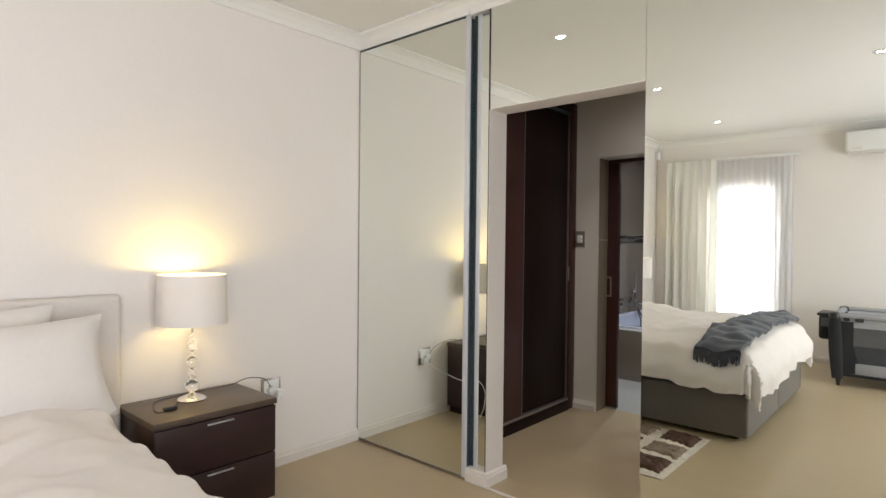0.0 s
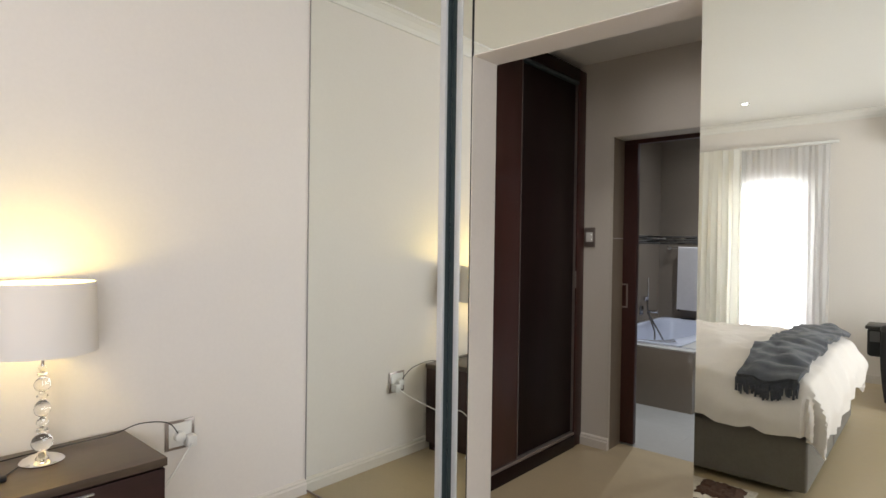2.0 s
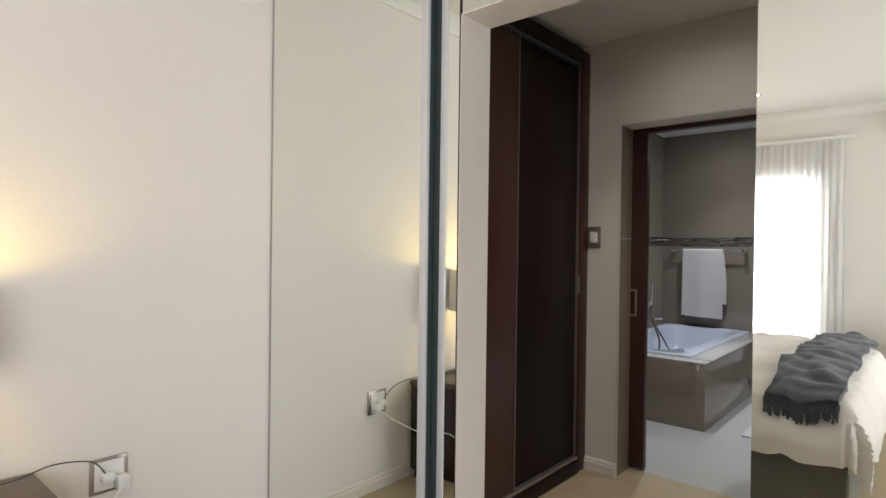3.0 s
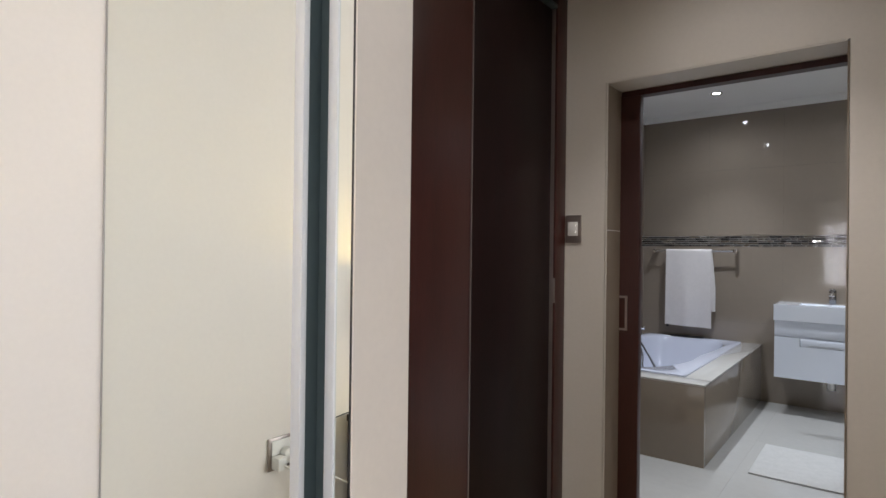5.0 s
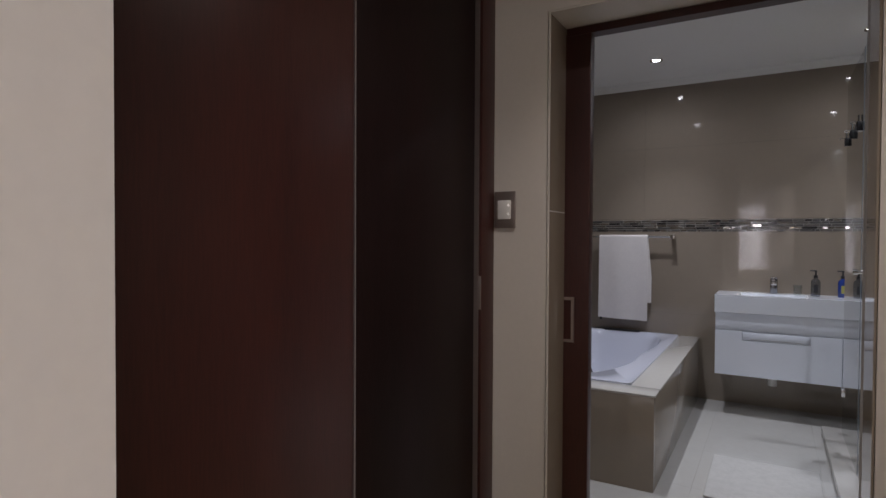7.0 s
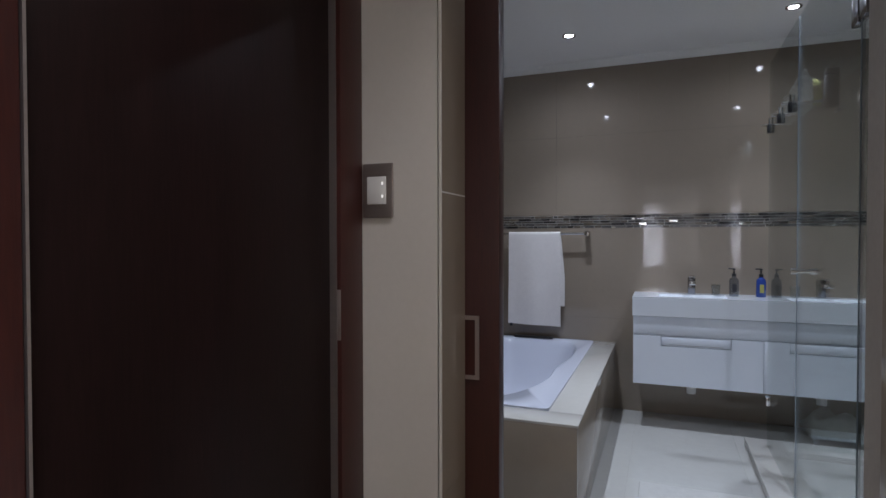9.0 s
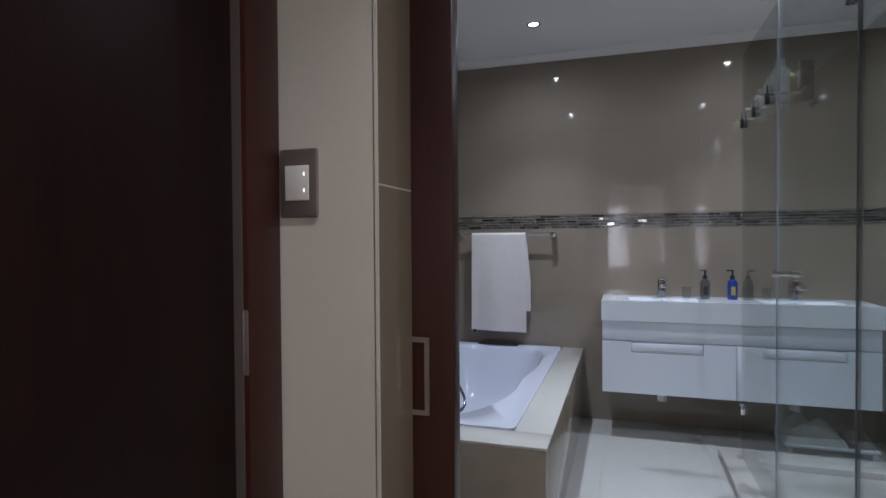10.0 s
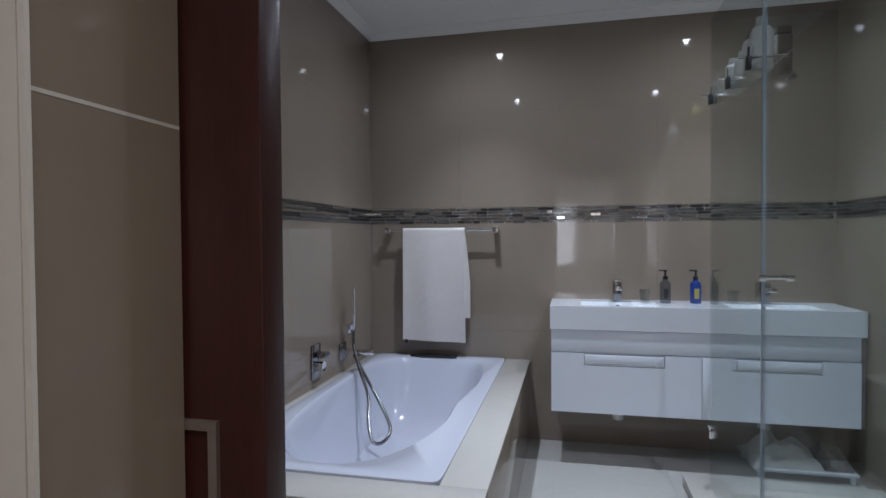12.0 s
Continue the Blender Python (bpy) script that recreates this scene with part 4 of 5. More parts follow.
mx, my, ax, ay = (OX0 + OX1) / 2, (OY0 + OY1) / 2, (OX1 - OX0) / 2, (OY1 - OY0) / 2
rings = [ring(mx, my, ax, ay, TZ - 0.01, 40), ring(mx, my, ax, ay, TZ + 0.008, 40), ring(mx, my, ax - 0.008, ay - 0.008, TZ + 0.012, 30),
         ring(mx - 0.01, my, ax - 0.045, ay - 0.065, TZ + 0.011, 2.7, 0.10), ring(mx - 0.01, my, ax - 0.055, ay - 0.078, TZ + 0.003, 2.7, 0.10),
         ring(mx - 0.01, my, ax - 0.065, ay - 0.10, TZ - 0.03, 2.7, 0.10), ring(mx - 0.01, my, ax - 0.10, ay - 0.19, TZ - 0.17, 2.7, 0.08),
         ring(mx - 0.01, my, ax - 0.14, ay - 0.28, TZ - 0.30, 2.8, 0.06), ring(mx - 0.01, my, ax - 0.18, ay - 0.36, TZ - 0.36, 2.8, 0.05), ring(mx - 0.01, my, ax - 0.30, ay - 0.6, TZ - 0.375, 3, 0)]
for a, b in zip(rings, rings[1:]):
    for k in range(n):
        bm.faces.new((a[k], a[(k + 1) % n], b[(k + 1) % n], b[k]))
bm.faces.new(rings[-1])
part("shell", bm, ACRYLIC, tub)
ov = part("overflow", rod((-1.87, 6.55, 0.40), (-1.90, 6.55, 0.395), 0.028, 20), CHROME, tub, "chrome overflow cap")
part("grip", rod((-1.845, 6.45, TZ - 0.03), (-1.86, 6.60, TZ - 0.05), 0.008, 10), CHROME, tub, "chrome grip")
solid("headrest", boxed(-2.36, -2.06, 7.39, 7.45, TZ + 0.013, TZ + 0.022, bevel=0.004, seg=3), BLACKP, "dark slim bath headrest on the rim", "headrest")

mxr = thing("bath_mixer", BX0, 6.62, 0.62, "chrome wall-mounted bath mixer with lever", "mixer")
part("plate", boxed(BX0 + 0.001, BX0 + 0.012, 6.565, 6.665, 0.545, 0.725, bevel=0.004), DARKSTEEL, mxr)
part("lever", boxed(BX0 + 0.0125, BX0 + 0.075, 6.595, 6.645, 0.655, 0.685, bevel=0.008, seg=3), DARKSTEEL, mxr)
part("body", rod((BX0 + 0.0125, 6.62, 0.61), (BX0 + 0.05, 6.62, 0.61), 0.026, 20), CHROME, mxr)
hs = thing("hand_shower", BX0, 7.05, 0.74, "chrome stick hand shower with flexible hose", "shower")
part("bracket", boxed(BX0 + 0.001, BX0 + 0.06, 6.95, 7.01, 0.725, 0.775, bevel=0.006), CHROME, hs)
part("wand", boxed(BX0 + 0.055, BX0 + 0.078, 6.975, 7.0, 0.74, 0.985, bevel=0.005), CHROME, hs)
part("spout", boxed(BX0 + 0.001, BX0 + 0.19, 6.95, 6.99, 0.60, 0.632, bevel=0.005), CHROME, hs)
part("spout_plate", boxed(BX0 + 0.001, BX0 + 0.01, 6.92, 7.02, 0.57, 0.665, bevel=0.003), DARKSTEEL, hs)
part("hose", tube([(BX0 + 0.066, 6.985, 0.74), (BX0 + 0.075, 6.97, 0.65), (BX0 + 0.14, 6.88, 0.55), (BX0 + 0.24, 6.75, 0.43), (BX0 + 0.29, 6.62, 0.33), (BX0 + 0.34, 6.55, 0.262), (BX0 + 0.38, 6.60, 0.252), (BX0 + 0.385, 6.68, 0.295), (BX0 + 0.30, 6.76, 0.40), (BX0 + 0.14, 6.90, 0.55), (BX0 + 0.06, 6.98, 0.62)], 0.0095, 10, 12), DARKSTEEL, hs, "ribbed chrome hose")

# towel rail
RZT = 1.318
tr_ = thing("towel_rail", -2.15, BY1, RZT, "chrome single bar towel rail", "towel rail")
part("bar", rod((-2.52, BY1 - 0.07, RZT), (-1.80, BY1 - 0.07, RZT), 0.008, 14), CHROME, tr_)
for xx in (-2.51, -1.81):
    part("bracket", boxed(xx - 0.018, xx + 0.018, BY1 - 0.09, BY1 - 0.001, RZT - 0.018, RZT + 0.018, bevel=0.003), CHROME, tr_)


def towel_place(u, v):
    x = -2.405 + u * 0.40
    L = 1.30
    s_ = v * L
    front, rr = 0.70, 0.014
    wav = 0.012 * math.sin(u * 9 + 0.6) * min(1, abs(s_ - front) * 2.2)
    if s_ < front:
        y, z = BY1 - 0.07 - rr - 0.004 + 0.6 * wav - 0.012 * (front - s_), RZT + 0.0 - (front - s_)
        x += 0.012 * (front - s_) * (u - 0.5)
    else:
        a = (s_ - front) / rr
        if a < math.pi:
            y, z = BY1 - 0.07 - (rr + 0.004) * math.cos(a), RZT + (rr + 0.002) * math.sin(a)
        else:
            d = s_ - front - math.pi * rr
            y, z = BY1 - 0.07 + rr + 0.004 - 0.4 * wav, RZT - d
            x += 0.03 * min(1, d * 3)
    return (x, y, z + 0.012 * u * (1 if s_ < front else 0) * (front - s_) * -1)


solid("towel", sheet(towel_place, 36, 150, 0.006), TOWEL, "white terry towel folded over the chrome rail", "towel", at=(-2.21, BY1 - 0.07, 0.62))

solid("towel_tag", boxed(-2.392, -2.372, BY1 - 0.102, BY1 - 0.099, 0.600, 0.622), BLACKP, "small dark care tag on the towel hem", "tag")

# vanity
VX0, VX1, VY = -1.462, 0.062, 7.12
va = thing("vanity_unit", -0.7, BY1, 0.30, "white gloss wall-hung double vanity unit", "vanity")
part("carcass", boxed(VX0, VX1, VY + 0.02, BY1, 0.298, 0.757, bevel=0.002), LACQUER, va)
part("apron", boxed(VX0, VX1, VY + 0.002, VY + 0.0195, 0.634, 0.756, bevel=0.002), LACQUER, va)


def drawer(x0, x1, h0, h1):
    z0, z1, g0, g1 = 0.298, 0.628, 0.560, 0.628
    bm = bmesh.new()
    line = ((x0, z0), (x1, z0), (x1, z1), (h1, z1), (h1, g0), (h0, g0), (h0, z1), (x0, z1))
    fr_, bk = [bm.verts.new((x, VY, z)) for x, z in line], [bm.verts.new((x, VY + 0.0195, z)) for x, z in line]
    bm.faces.new(fr_), bm.faces.new(bk[::-1])
    for k in range(8):
        bm.faces.new((fr_[k], bk[k], bk[(k + 1) % 8], fr_[(k + 1) % 8]))
    d = part("drawer_front", bm, LACQUER, va, smooth=False)
    part("finger_pull", boxed(h0 + 0.004, h1 - 0.004, VY + 0.0016, VY + 0.0195, g0 + 0.004, g1 - 0.006, bevel=0.003), LACQUER, d)
    # thin grey strip that draws the shaded line along the pull
    part("pull_shadow_line", boxed(h0 + 0.05, h1 - 0.05, VY + 0.0004, VY + 0.0015, g0 + 0.010, g0 + 0.0125), EDGEGREY, d)


drawer(VX0, -0.680, -1.285, -0.862)
drawer(-0.622, VX1, -0.51, -0.105)
part("filler", boxed(-0.676, -0.626, VY + 0.001, VY + 0.0195, 0.298, 0.628, bevel=0.001), LACQUER, va)
bt = thing("double_basin", -0.7, BY1, 0.758, "white ceramic double basin top on the vanity", "basin")
SX0, SX1, SYF, SZ0, SZ1 = VX0 - 0.006, BX1 - 0.008, VY - 0.006, 0.758, 0.888
bm = bmesh.new()
wells = ((-1.30, -0.875), (-0.50, -0.075))
ys0, ys1 = SYF + 0.05, BY1 - 0.12
box(bm, SX0, SX1, SYF, ys0, SZ0, SZ1)
box(bm, SX0, SX1, ys1, BY1, SZ0, SZ1)
xs = [SX0, wells[0][0], wells[0][1], wells[1][0], wells[1][1], SX1]
for a, b in ((xs[0], xs[1]), (xs[2], xs[3]), (xs[4], xs[5])):
    box(bm, a, b, ys0, ys1, SZ0, SZ1)
bmesh.ops.remove_doubles(bm, verts=bm.verts, dist=0.0002)
part("slab", bm, CERAMIC, bt, smooth=False)
for a, b in wells:
    bm = bmesh.new()
    rr = []
    for dx, dz in ((0.0, -0.001), (0.01, -0.02), (0.03, -0.075), (0.07, -0.095), (0.15, -0.10)):
        m_ = min(dx, 0.075)
        rr.append([bm.verts.new(p) for p in ((a + dx, ys0 + m_, SZ1 + dz), (b - dx, ys0 + m_, SZ1 + dz), (b - dx, ys1 - m_, SZ1 + dz), (a + dx, ys1 - m_, SZ1 + dz))])
    for p, q in zip(rr, rr[1:]):
        for k in range(4):
            bm.faces.new((p[k], p[(k + 1) % 4], q[(k + 1) % 4], q[k]))
    bm.faces.new(rr[-1])
    bowl = part("bowl", bm, CERAMIC, bt)
    c = (a + b) / 2
    part("overflow", rod((c, ys1 - 0.004, SZ1 - 0.024), (c, ys1 - 0.014, SZ1 - 0.026), 0.014, 14), CHROME, bowl, "chrome overflow ring")
    part("overflow_hole", rod((c, ys1 - 0.0141, SZ1 - 0.026), (c, ys1 - 0.016, SZ1 - 0.0262), 0.010, 14), BLACKP, bowl, "dark overflow hole")


def basin_tap(x):
    t = thing("basin_tap", x, 7.41, SZ1, "chrome square single-lever basin tap", "tap", "taps on the vanity")
    part("body", boxed(x - 0.024, x + 0.024, 7.385, 7.433, SZ1 + 0.0005, SZ1 + 0.12, bevel=0.006, seg=3), DARKSTEEL, t)
    part("spout", boxed(x - 0.020, x + 0.020, 7.27, 7.3845, SZ1 + 0.075, SZ1 + 0.10, bevel=0.005), CHROME, t)
    part("lever", boxed(x - 0.02, x + 0.02, 7.33, 7.43, SZ1 + 0.1205, SZ1 + 0.132, bevel=0.004), CHROME, t)


basin_tap(-1.087)
basin_tap(-0.29)


def pump_bottle(x, y, mat, label, lab):
    b = thing("soap_bottle", x, y, SZ1, label, "bottle", "bottles on the vanity")
    part("bottle", lathe([(0.028, 0.0005), (0.030, 0.004), (0.030, 0.10), (0.026, 0.118), (0.013, 0.128), (0.012, 0.135)], x, y, SZ1, 24), mat, b)
    part("label", boxed(x - 0.012, x + 0.012, y - 0.0325, y - 0.0303, SZ1 + 0.03, SZ1 + 0.085), lab, b, "printed label")
    part("pump", lathe([(0.014, 0), (0.014, 0.018), (0.006, 0.02), (0.005, 0.042), (0.010, 0.044), (0.010, 0.052)], x, y, SZ1 + 0.1355, 16), BLACKP, b, "black pump")
    part("nozzle", boxed(x - 0.035, x + 0.004, y - 0.005, y + 0.005, SZ1 + 0.182, SZ1 + 0.191, bevel=0.002), BLACKP, b)


pump_bottle(-0.825, 7.36, AMBERGL, "clear grey hand soap bottle with black pump", GREYFAB)
pump_bottle(-0.662, 7.365, BLUE, "blue hand lotion bottle with black pump", YELLOW)
solid("tumbler", lathe([(0.024, 0.0005), (0.026, 0.004), (0.030, 0.075), (0.028, 0.075), (0.024, 0.008)], -0.935, 7.38, SZ1, 24), thin_glass("tumbler_glass", (0.88, 0.9, 0.9)), "small clear glass tumbler on the vanity", "tumbler", at=(-0.935, 7.38, SZ1))
wp = thing("waste_pipe", -1.087, 7.35, 0.18, "short white waste trap under the vanity", "pipe")
part("trap", rod((-1.087, 7.36, 0.20), (-1.087, 7.36, 0.297), 0.03, 20), WHITEP, wp)
part("outlet", rod((-1.087, 7.385, 0.225), (-1.087, BY1, 0.225), 0.02, 16), WHITEP, wp)

# low shelf with towels under the vanity
sf = thing("low_shelf", -0.2, 7.28, 0, "low white rack under the vanity", "shelf")
part("board", boxed(-0.42, 0.06, 7.12, 7.46, 0.045, 0.062, bevel=0.004), LACQUER, sf)
for xx in (-0.40, 0.03):
    for yy in (7.14, 7.43):
        part("foot", boxed(xx, xx + 0.02, yy, yy + 0.02, 0.0, 0.045), LACQUER, sf)


def crumple(x0, x1, y0, y1, z, h, seed):
    def fn(u, v):
        e = (max(0, 1 - abs(2 * u - 1) ** 3) * max(0, 1 - abs(2 * v - 1) ** 3)) ** 0.5
        return (x0 + u * (x1 - x0), y0 + v * (y1 - y0), z + h * e * (0.75 + 0.7 * noise.noise(Vector((u * 4, v * 4, seed)))))
    return sheet(fn, 28, 24)


solid("hand_towel", crumple(-0.42, -0.09, 7.13, 7.42, 0.063, 0.125, 3), TOWEL, "crumpled white hand towel on the low rack", "towel", at=(-0.3, 7.28, 0.063))
solid("washcloth", crumple(-0.09, 0.05, 7.14, 7.40, 0.063, 0.085, 8), DARKCLOTH, "folded dark grey cloth on the low rack", "cloth", at=(-0.04, 7.28, 0.063))
solid("bath_mat", boxed(-1.385, -0.86, 5.55, 6.185, 0.001, 0.012, bevel=0.005), MATC, "thin pale bath mat on the floor tiles", "bath mat")

# shower
GXA = -0.695
ky0, ky1 = 4.60, 6.98
kb = thing("shower_kerb", -0.75, 5.8, 0, "pale tiled shower kerb with raised edge", "kerb")
part("kerb_side", boxed(-0.80, -0.62, ky0, ky1, 0, 0.055, bevel=0.003), PALETILE, kb)
part("kerb_end", boxed(-0.6195, BX1, 6.80, ky1, 0, 0.055, bevel=0.003), PALETILE, kb)
part("tray", boxed(-0.6195, BX1, ky0, 6.799, 0, 0.02), FLOORTILE, kb)
en = thing("shower_enclosure", GXA, 5.8, 0.055, "frameless greenish glass shower enclosure with chrome hinges", "shower enclosure")
GH = 2.30


def glass_panel(name, x0, x1, y0, y1, z1=GH):
    p = part(name, boxed(x0, x1, y0, y1, 0.060, z1), GLASS, en, smooth=False)
    p.visible_shadow = False
    return p


glass_panel("fixed_panel", GXA - 0.004, GXA + 0.004, 6.108, 6.86)
glass_panel("glass_door", GXA - 0.004, GXA + 0.004, 5.225, 6.093, GH)
glass_panel("hinge_panel", GXA - 0.004, GXA + 0.004, 4.60, 5.21)
glass_panel("return_panel", GXA + 0.005, BX1, 6.856, 6.864)
part("panel_seal", boxed(GXA - 0.005, GXA + 0.005, 6.094, 6.107, 0.060, GH), GLASSEDGE, en, "pale polished glass edge")
part("hinge_gap", boxed(GXA - 0.0045, GXA + 0.0045, 5.2105, 5.2245, 0.060, GH), GREYALU, en, "pale polished glass edge")
for zz in (0.30, 1.965):
    h = part("hinge", boxed(GXA - 0.014, GXA + 0.014, 5.145, 5.2085, zz, zz + 0.115, bevel=0.003), DARKSTEEL, en, "chrome glass hinge")
    part("hinge_leaf", boxed(GXA - 0.014, GXA + 0.014, 5.2265, 5.29, zz, zz + 0.115, bevel=0.003), DARKSTEEL, h)
kn = part("knob", rod((GXA - 0.045, 5.98, 1.135), (GXA + 0.045, 5.98, 1.135), 0.008, 14), CHROME, en, "chrome bar knob")
part("knob_cap", rod((GXA - 0.052, 5.98, 1.135), (GXA - 0.030, 5.98, 1.135), 0.014, 16), CHROME, kn)
part("knob_cap", rod((GXA + 0.030, 5.98, 1.135), (GXA + 0.052, 5.98, 1.135), 0.014, 16), CHROME, kn)
part("clamp", boxed(GXA - 0.014, GXA + 0.014, 6.82, 6.866, 0.30, 0.35, bevel=0.003), CHROME, en, "chrome glass clamp")

# caddies hanging on the inner faces of the shower glass
CZ = 1.905
cd = thing("shower_caddy", GXA + 0.06, 6.5, CZ, "chrome caddy on the shower glass holding white bottles", "caddy")
part("shelf", boxed(GXA + 0.006, GXA + 0.115, 6.17, 6.83, CZ, CZ + 0.006), PANE, cd, "clear glass shelf")
part("rim_rail", rod((GXA + 0.118, 6.17, CZ + 0.035), (GXA + 0.118, 6.83, CZ + 0.035), 0.004, 8), CHROME, cd)
for yy in (6.24, 6.52, 6.815):
    br = part("bracket", boxed(GXA - 0.022, GXA - 0.0045, yy - 0.012, yy + 0.012, CZ - 0.015, CZ + 0.035, bevel=0.002), BLACKP, cd, "dark bracket")
    part("hook", rod((GXA - 0.012, yy, CZ + 0.0355), (GXA - 0.012, yy, CZ + 0.07), 0.004, 8), DARKSTEEL, br)
    part("hook_bar", rod((GXA - 0.05, yy, CZ + 0.03), (GXA + 0.12, yy, CZ + 0.03), 0.006, 8), CHROME, br)


def caddy_bottle(x, y, z, r, h, mat, cap, label):
    b = thing("shampoo_bottle", x, y, z, label, "bottle", "bottles in the shower")
    part("bottle", lathe([(r * 0.9, 0.0005), (r, 0.008), (r, h * 0.72), (r * 0.8, h * 0.80), (r * 0.42, h * 0.84)], x, y, z, 22), mat, b)
    part("cap", lathe([(r * 0.5, 0), (r * 0.52, 0.003), (r * 0.48, h * 0.155), (r * 0.3, h * 0.16)], x, y, z + h * 0.841, 18), cap, b)


caddy_bottle(GXA + 0.062, 6.34, CZ + 0.006, 0.040, 0.205, BOTTLEW, BOTTLEW, "tall white shampoo bottle on the glass shelf")
caddy_bottle(GXA + 0.060, 6.45, CZ + 0.006, 0.036, 0.19, BOTTLEW, MESHFAB, "white conditioner bottle with a grey cap")
caddy_bottle(GXA + 0.060, 6.58, CZ + 0.006, 0.034, 0.15, BOTTLEW, BOTTLEW, "short white bottle on the glass shelf")
caddy_bottle(GXA + 0.060, 6.73, CZ + 0.006, 0.032, 0.165, BOTTLEW, BOTTLEW, "slim white bottle on the glass shelf")
c2 = thing("shower_caddy", -0.46, 6.80, 1.99, "small clear corner caddy inside the shower glass", "caddy")
part("shelf", boxed(-0.56, -0.36, 6.74, 6.854, 2.0, 2.006), PANE, c2, "clear glass shelf")
for xx in (-0.55, -0.37):
    part("bracket", boxed(xx - 0.008, xx + 0.008, 6.74, 6.854, 1.985, 1.9995, bevel=0.002), MESHFAB, c2)
solid("sponge", lathe([(0.020, 0), (0.038, 0.02), (0.046, 0.07), (0.042, 0.12), (0.025, 0.16), (0.01, 0.17)], -0.495, 6.80, 2.0065, 18), YELLOW, "yellow-green bath sponge standing in the caddy", "sponge", at=(-0.495, 6.80, 2.0065))
db = thing("flat_bottle", -0.405, 6.80, 2.0065, "dark flat bottle standing in the shower caddy", "bottle")
part("bottle", boxed(-0.44, -0.372, 6.775, 6.825, 2.007, 2.19, bevel=0.012, seg=3), GREYFAB, db)
part("cap", boxed(-0.438, -0.374, 6.777, 6.823, 2.1905, 2.225, bevel=0.006), BLACKP, db)

# ---- pieces: tiles and mosaic, last ----
BAND0, BAND1 = 1.362, 1.458
TILE_MESH = {}


def tile(parent, axis, at, a0, a1, z0, z1, out, mat, name="tile", t=0.008):
    """One tile on a wall or floor; shares its mesh with others of the same size."""
    key = (axis, round(a1 - a0, 4), round(z1 - z0, 4), out, mat.name)
    if key not in TILE_MESH:
        w, h = a1 - a0 - 0.0005, z1 - z0 - 0.0005
        bm = bmesh.new()
        d0, d1 = (-t, 0) if out > 0 else (0, t)
        if axis == "x":
            box(bm, 0, w, d0, d1, 0, h)
        elif axis == "y":
            box(bm, d0, d1, 0, w, 0, h)
        else:
            box(bm, 0, w, 0, h, -t, 0)
        TILE_MESH[key] = to_mesh(name, bm, mat, False)
    ob = new(name, TILE_MESH[key])
    ob.parent = parent
    base = (a0 + 0.001, at, z0 + 0.001) if axis == "x" else ((at, a0 + 0.001, z0 + 0.001) if axis == "y" else (a0 + 0.001, z0 + 0.001, at))
    ob.location = Vector(base) - parent.location
    return ob


def cuts(a, b, step):
    out = [a]
    while out[-1] + step < b - 0.05:
        out.append(out[-1] + step)
    return out + [b]


def tiled(name, axis, at, a, b, out, skip=()):
    w = thing(name, *((a, at, 0) if axis == "x" else (at, a, 0)), "large taupe gloss wall tiles with thin joints", "wall tiles", kind="structure")
    cs = cuts(a, b, 0.60)
    for p, q in zip(cs, cs[1:]):
        for z0, z1 in ((0, 0.68), (0.68, BAND0), (BAND1, 2.06), (2.06, 2.612)):
            if any(p < s1 - 0.01 and q > s0 + 0.01 and z1 > sz0 + 0.01 and z0 < sz1 - 0.01 for s0, s1, sz0, sz1 in skip):
                continue
            tile(w, axis, at, p, q, z0, z1, out, TILE)
    return w


north = tiled("wall_tiles_north", "x", BY1, BX0, BX1, -1)
west = tiled("wall_tiles_west", "y", BX0, BY0, BY1, 1)
east = tiled("wall_tiles_east", "y", BX1, BY0, BY1, -1)
south = tiled("wall_tiles_south", "x", BY0, BX0, BX1, 1, skip=((RX0, RX1, 0, RZ),))
rev = thing("reveal_tiles", RX0, SY, 0, "taupe gloss tiles lining the doorway", "wall tiles", kind="structure")
for z0, z1 in ((0, 0.69), (0.69, 1.389), (1.389, 2.046)):
    tile(rev, "y", RX0, SY + 0.003, 4.434, z0, z1, 1, TILE, t=0.006)
    tile(rev, "y", RX1, SY + 0.003, 4.434, z0, z1, -1, TILE, t=0.006)
structure("reveal_corner", boxes((RX0 - 0.004, RX0 + 0.002, SY - 0.002, SY + 0.0025, 0.0, RZ)), PASSAGE, "thin pale tile trim on the doorway corner", "trim")
structure("reveal_joint", boxes((RX0 - 0.0055, RX0 + 0.0004, SY + 0.003, 4.434, 1.3880, 1.3915)), PALEGROUT, "pale tile joint", "trim")

ft = thing("floor_tiles", -1.3, 6.0, 0, "large cream polished floor tiles", "floor tiles", kind="structure")
cx, cy = cuts(BX0, BX1, 0.6), cuts(4.44, BY1, 0.6)
for a, b in zip(cx, cx[1:]):
    for c, d in zip(cy, cy[1:]):
        tile(ft, "z", 0.0, a, b, c, d, 1, FLOORTILE, "floor_tile")

# mosaic band of small glass and metal sticks
STICKS = [material("mosaic_dark_glass", (0.035, 0.032, 0.03), 0.06, vary=0.2, spec=0.8), material("mosaic_grey_glass", (0.095, 0.09, 0.085), 0.08, vary=0.15, spec=0.8),
          material("mosaic_brown_stone", (0.12, 0.10, 0.08), 0.25, vary=0.2), mirror_material("mosaic_steel", (0.80, 0.79, 0.77), 0.10),
          material("mosaic_taupe_glass", (0.15, 0.135, 0.12), 0.07, vary=0.15, spec=0.8)]
ROWS_N = 5
STICK_MESH = {}


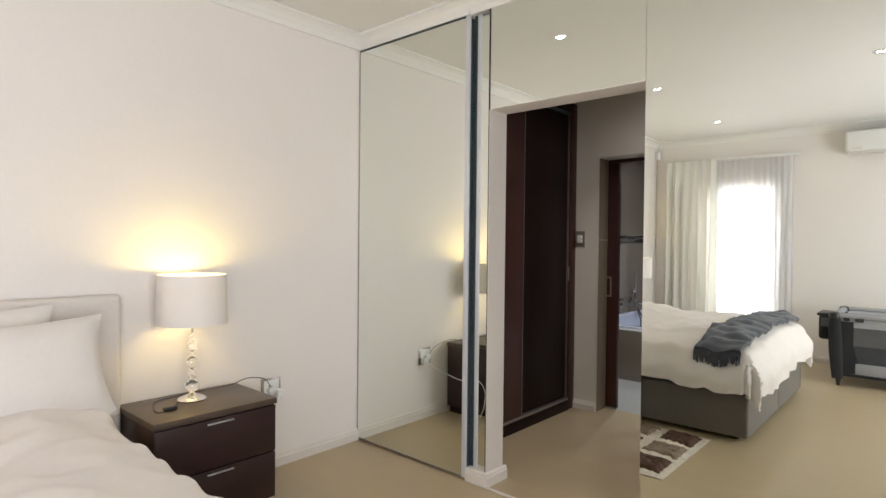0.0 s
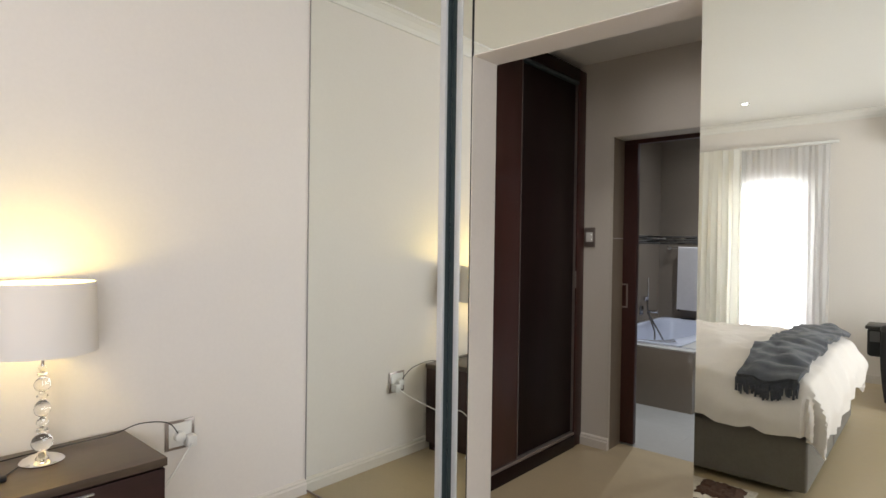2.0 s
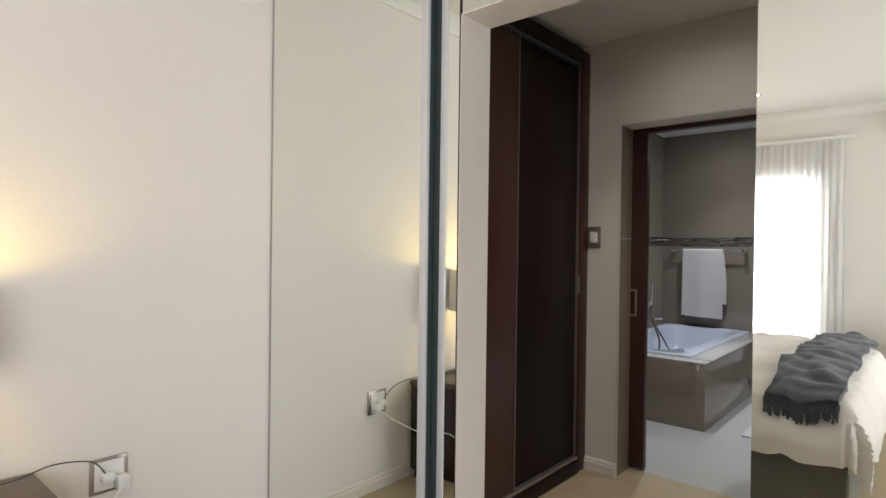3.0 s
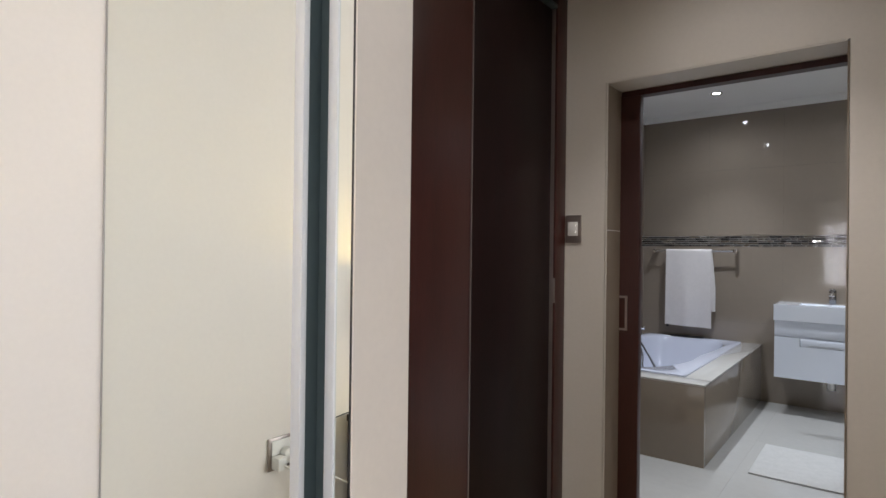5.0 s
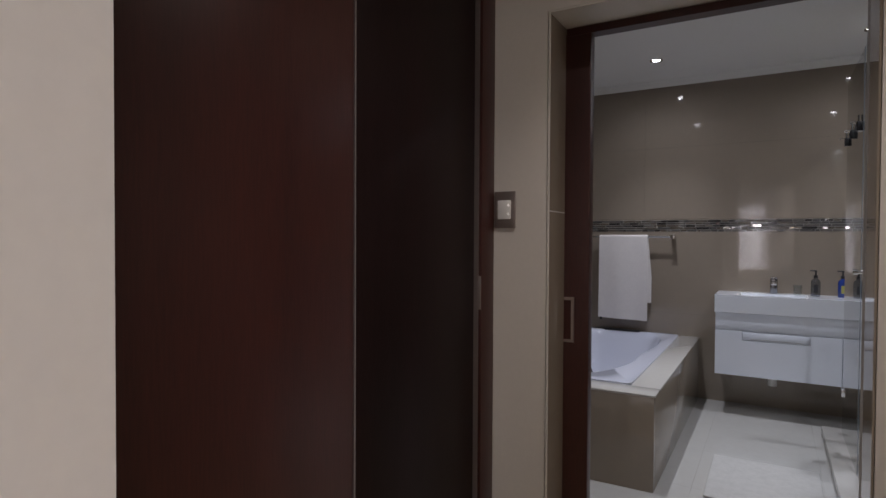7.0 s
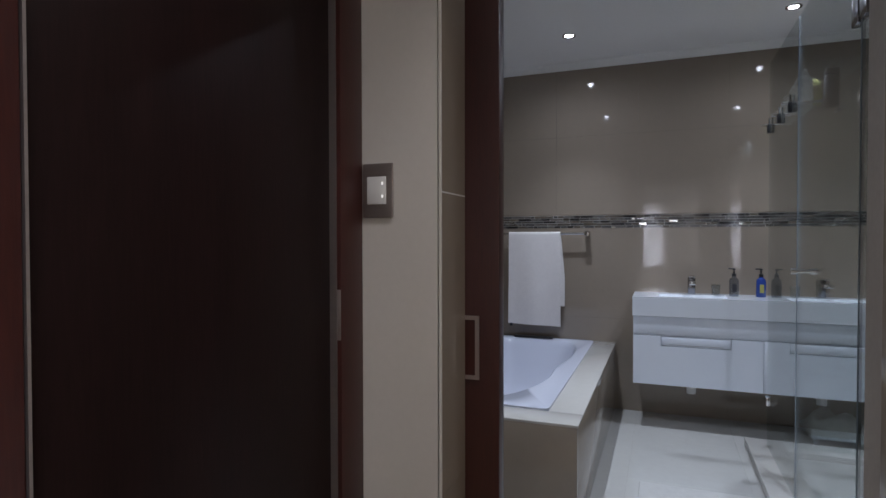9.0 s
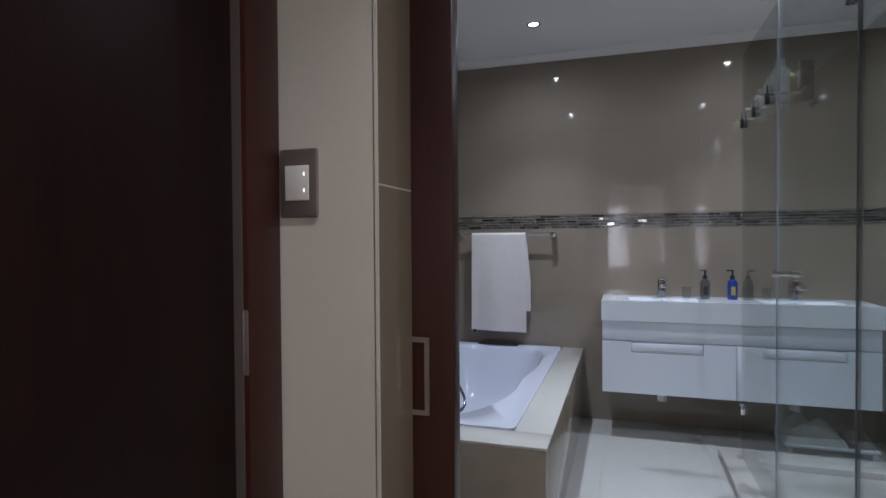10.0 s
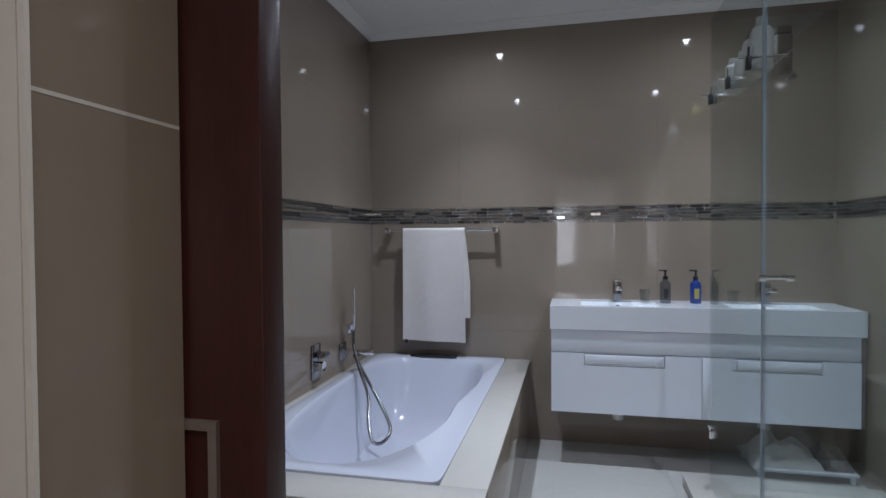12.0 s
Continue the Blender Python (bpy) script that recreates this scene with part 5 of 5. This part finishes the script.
def stick_mesh(axis, length, h, mat):
    key = (axis, length, mat.name)
    if key not in STICK_MESH:
        bm = bmesh.new()
        if axis == "x":
            box(bm, 0, length - 0.003, -0.002, 0.008, 0, h - 0.003, bevel=0.0008, seg=1)
        else:
            box(bm, -0.008, 0.002, 0, length - 0.003, 0, h - 0.003, bevel=0.0008, seg=1)
        STICK_MESH[key] = to_mesh("mosaic_stick", bm, mat, False)
    return STICK_MESH[key]


structure("mosaic_joint_north", boxes((BX0, BX1, BY1 + 0.0035, BY1 + 0.0078, BAND0, BAND1)), PALEGROUT, "pale grout behind the mosaic sticks", "grout")
structure("mosaic_joint_west", boxes((BX0 - 0.0078, BX0 - 0.0035, 5.1, BY1, BAND0, BAND1)), PALEGROUT, "pale grout behind the mosaic sticks", "grout")
hrow = (BAND1 - BAND0) / ROWS_N
rnd = random.Random(5)
band = thing("mosaic_band_north", BX0, BY1, BAND0, "band of thin glass and steel mosaic sticks", "mosaic band", kind="structure")
for r in range(ROWS_N):
    a = BX0
    while a < BX1 - 0.02:
        ln = rnd.choice((0.03, 0.05, 0.05, 0.075, 0.10, 0.10))
        ln = min(ln, round(BX1 - a, 3))
        ob = new("mosaic_stick", stick_mesh("x", ln, hrow, rnd.choices(STICKS, (3, 5, 3, 4, 4))[0]))
        ob.parent = band
        ob.location = (a - BX0, rnd.uniform(-0.0015, 0.0015), r * hrow)
        ob.rotation_euler = (rnd.uniform(-0.03, 0.03), 0, rnd.uniform(-0.012, 0.012))
        a += ln
band_w = thing("mosaic_band_west", BX0, BY0, BAND0, "band of thin glass and steel mosaic sticks", "mosaic band", kind="structure")
for r in range(ROWS_N):
    a = 5.3 - 0.03 * r
    while a < BY1 - 0.02:
        ln = min(rnd.choice((0.28, 0.36, 0.44)), round(BY1 - a, 3))
        ob = new("mosaic_stick", stick_mesh("y", ln, hrow, rnd.choices(STICKS, (5, 6, 2, 0, 1))[0]))
        ob.parent = band_w
        ob.location = (0, a - BY0, r * hrow)
        a += ln
band_e = thing("mosaic_band_east", BX1, 6.5, BAND0, "band of thin glass and steel mosaic sticks", "mosaic band", kind="structure")
for r in range(ROWS_N):
    a = 6.3 + 0.02 * r
    while a < BY1 - 0.02:
        ln = min(rnd.choice((0.28, 0.36, 0.44)), round(BY1 - a, 3))
        ob = new("mosaic_stick", stick_mesh("y", ln, hrow, rnd.choices(STICKS, (5, 6, 2, 0, 1))[0]))
        ob.parent = band_e
        ob.location = (0.006, a - 6.5, r * hrow)
        a += ln
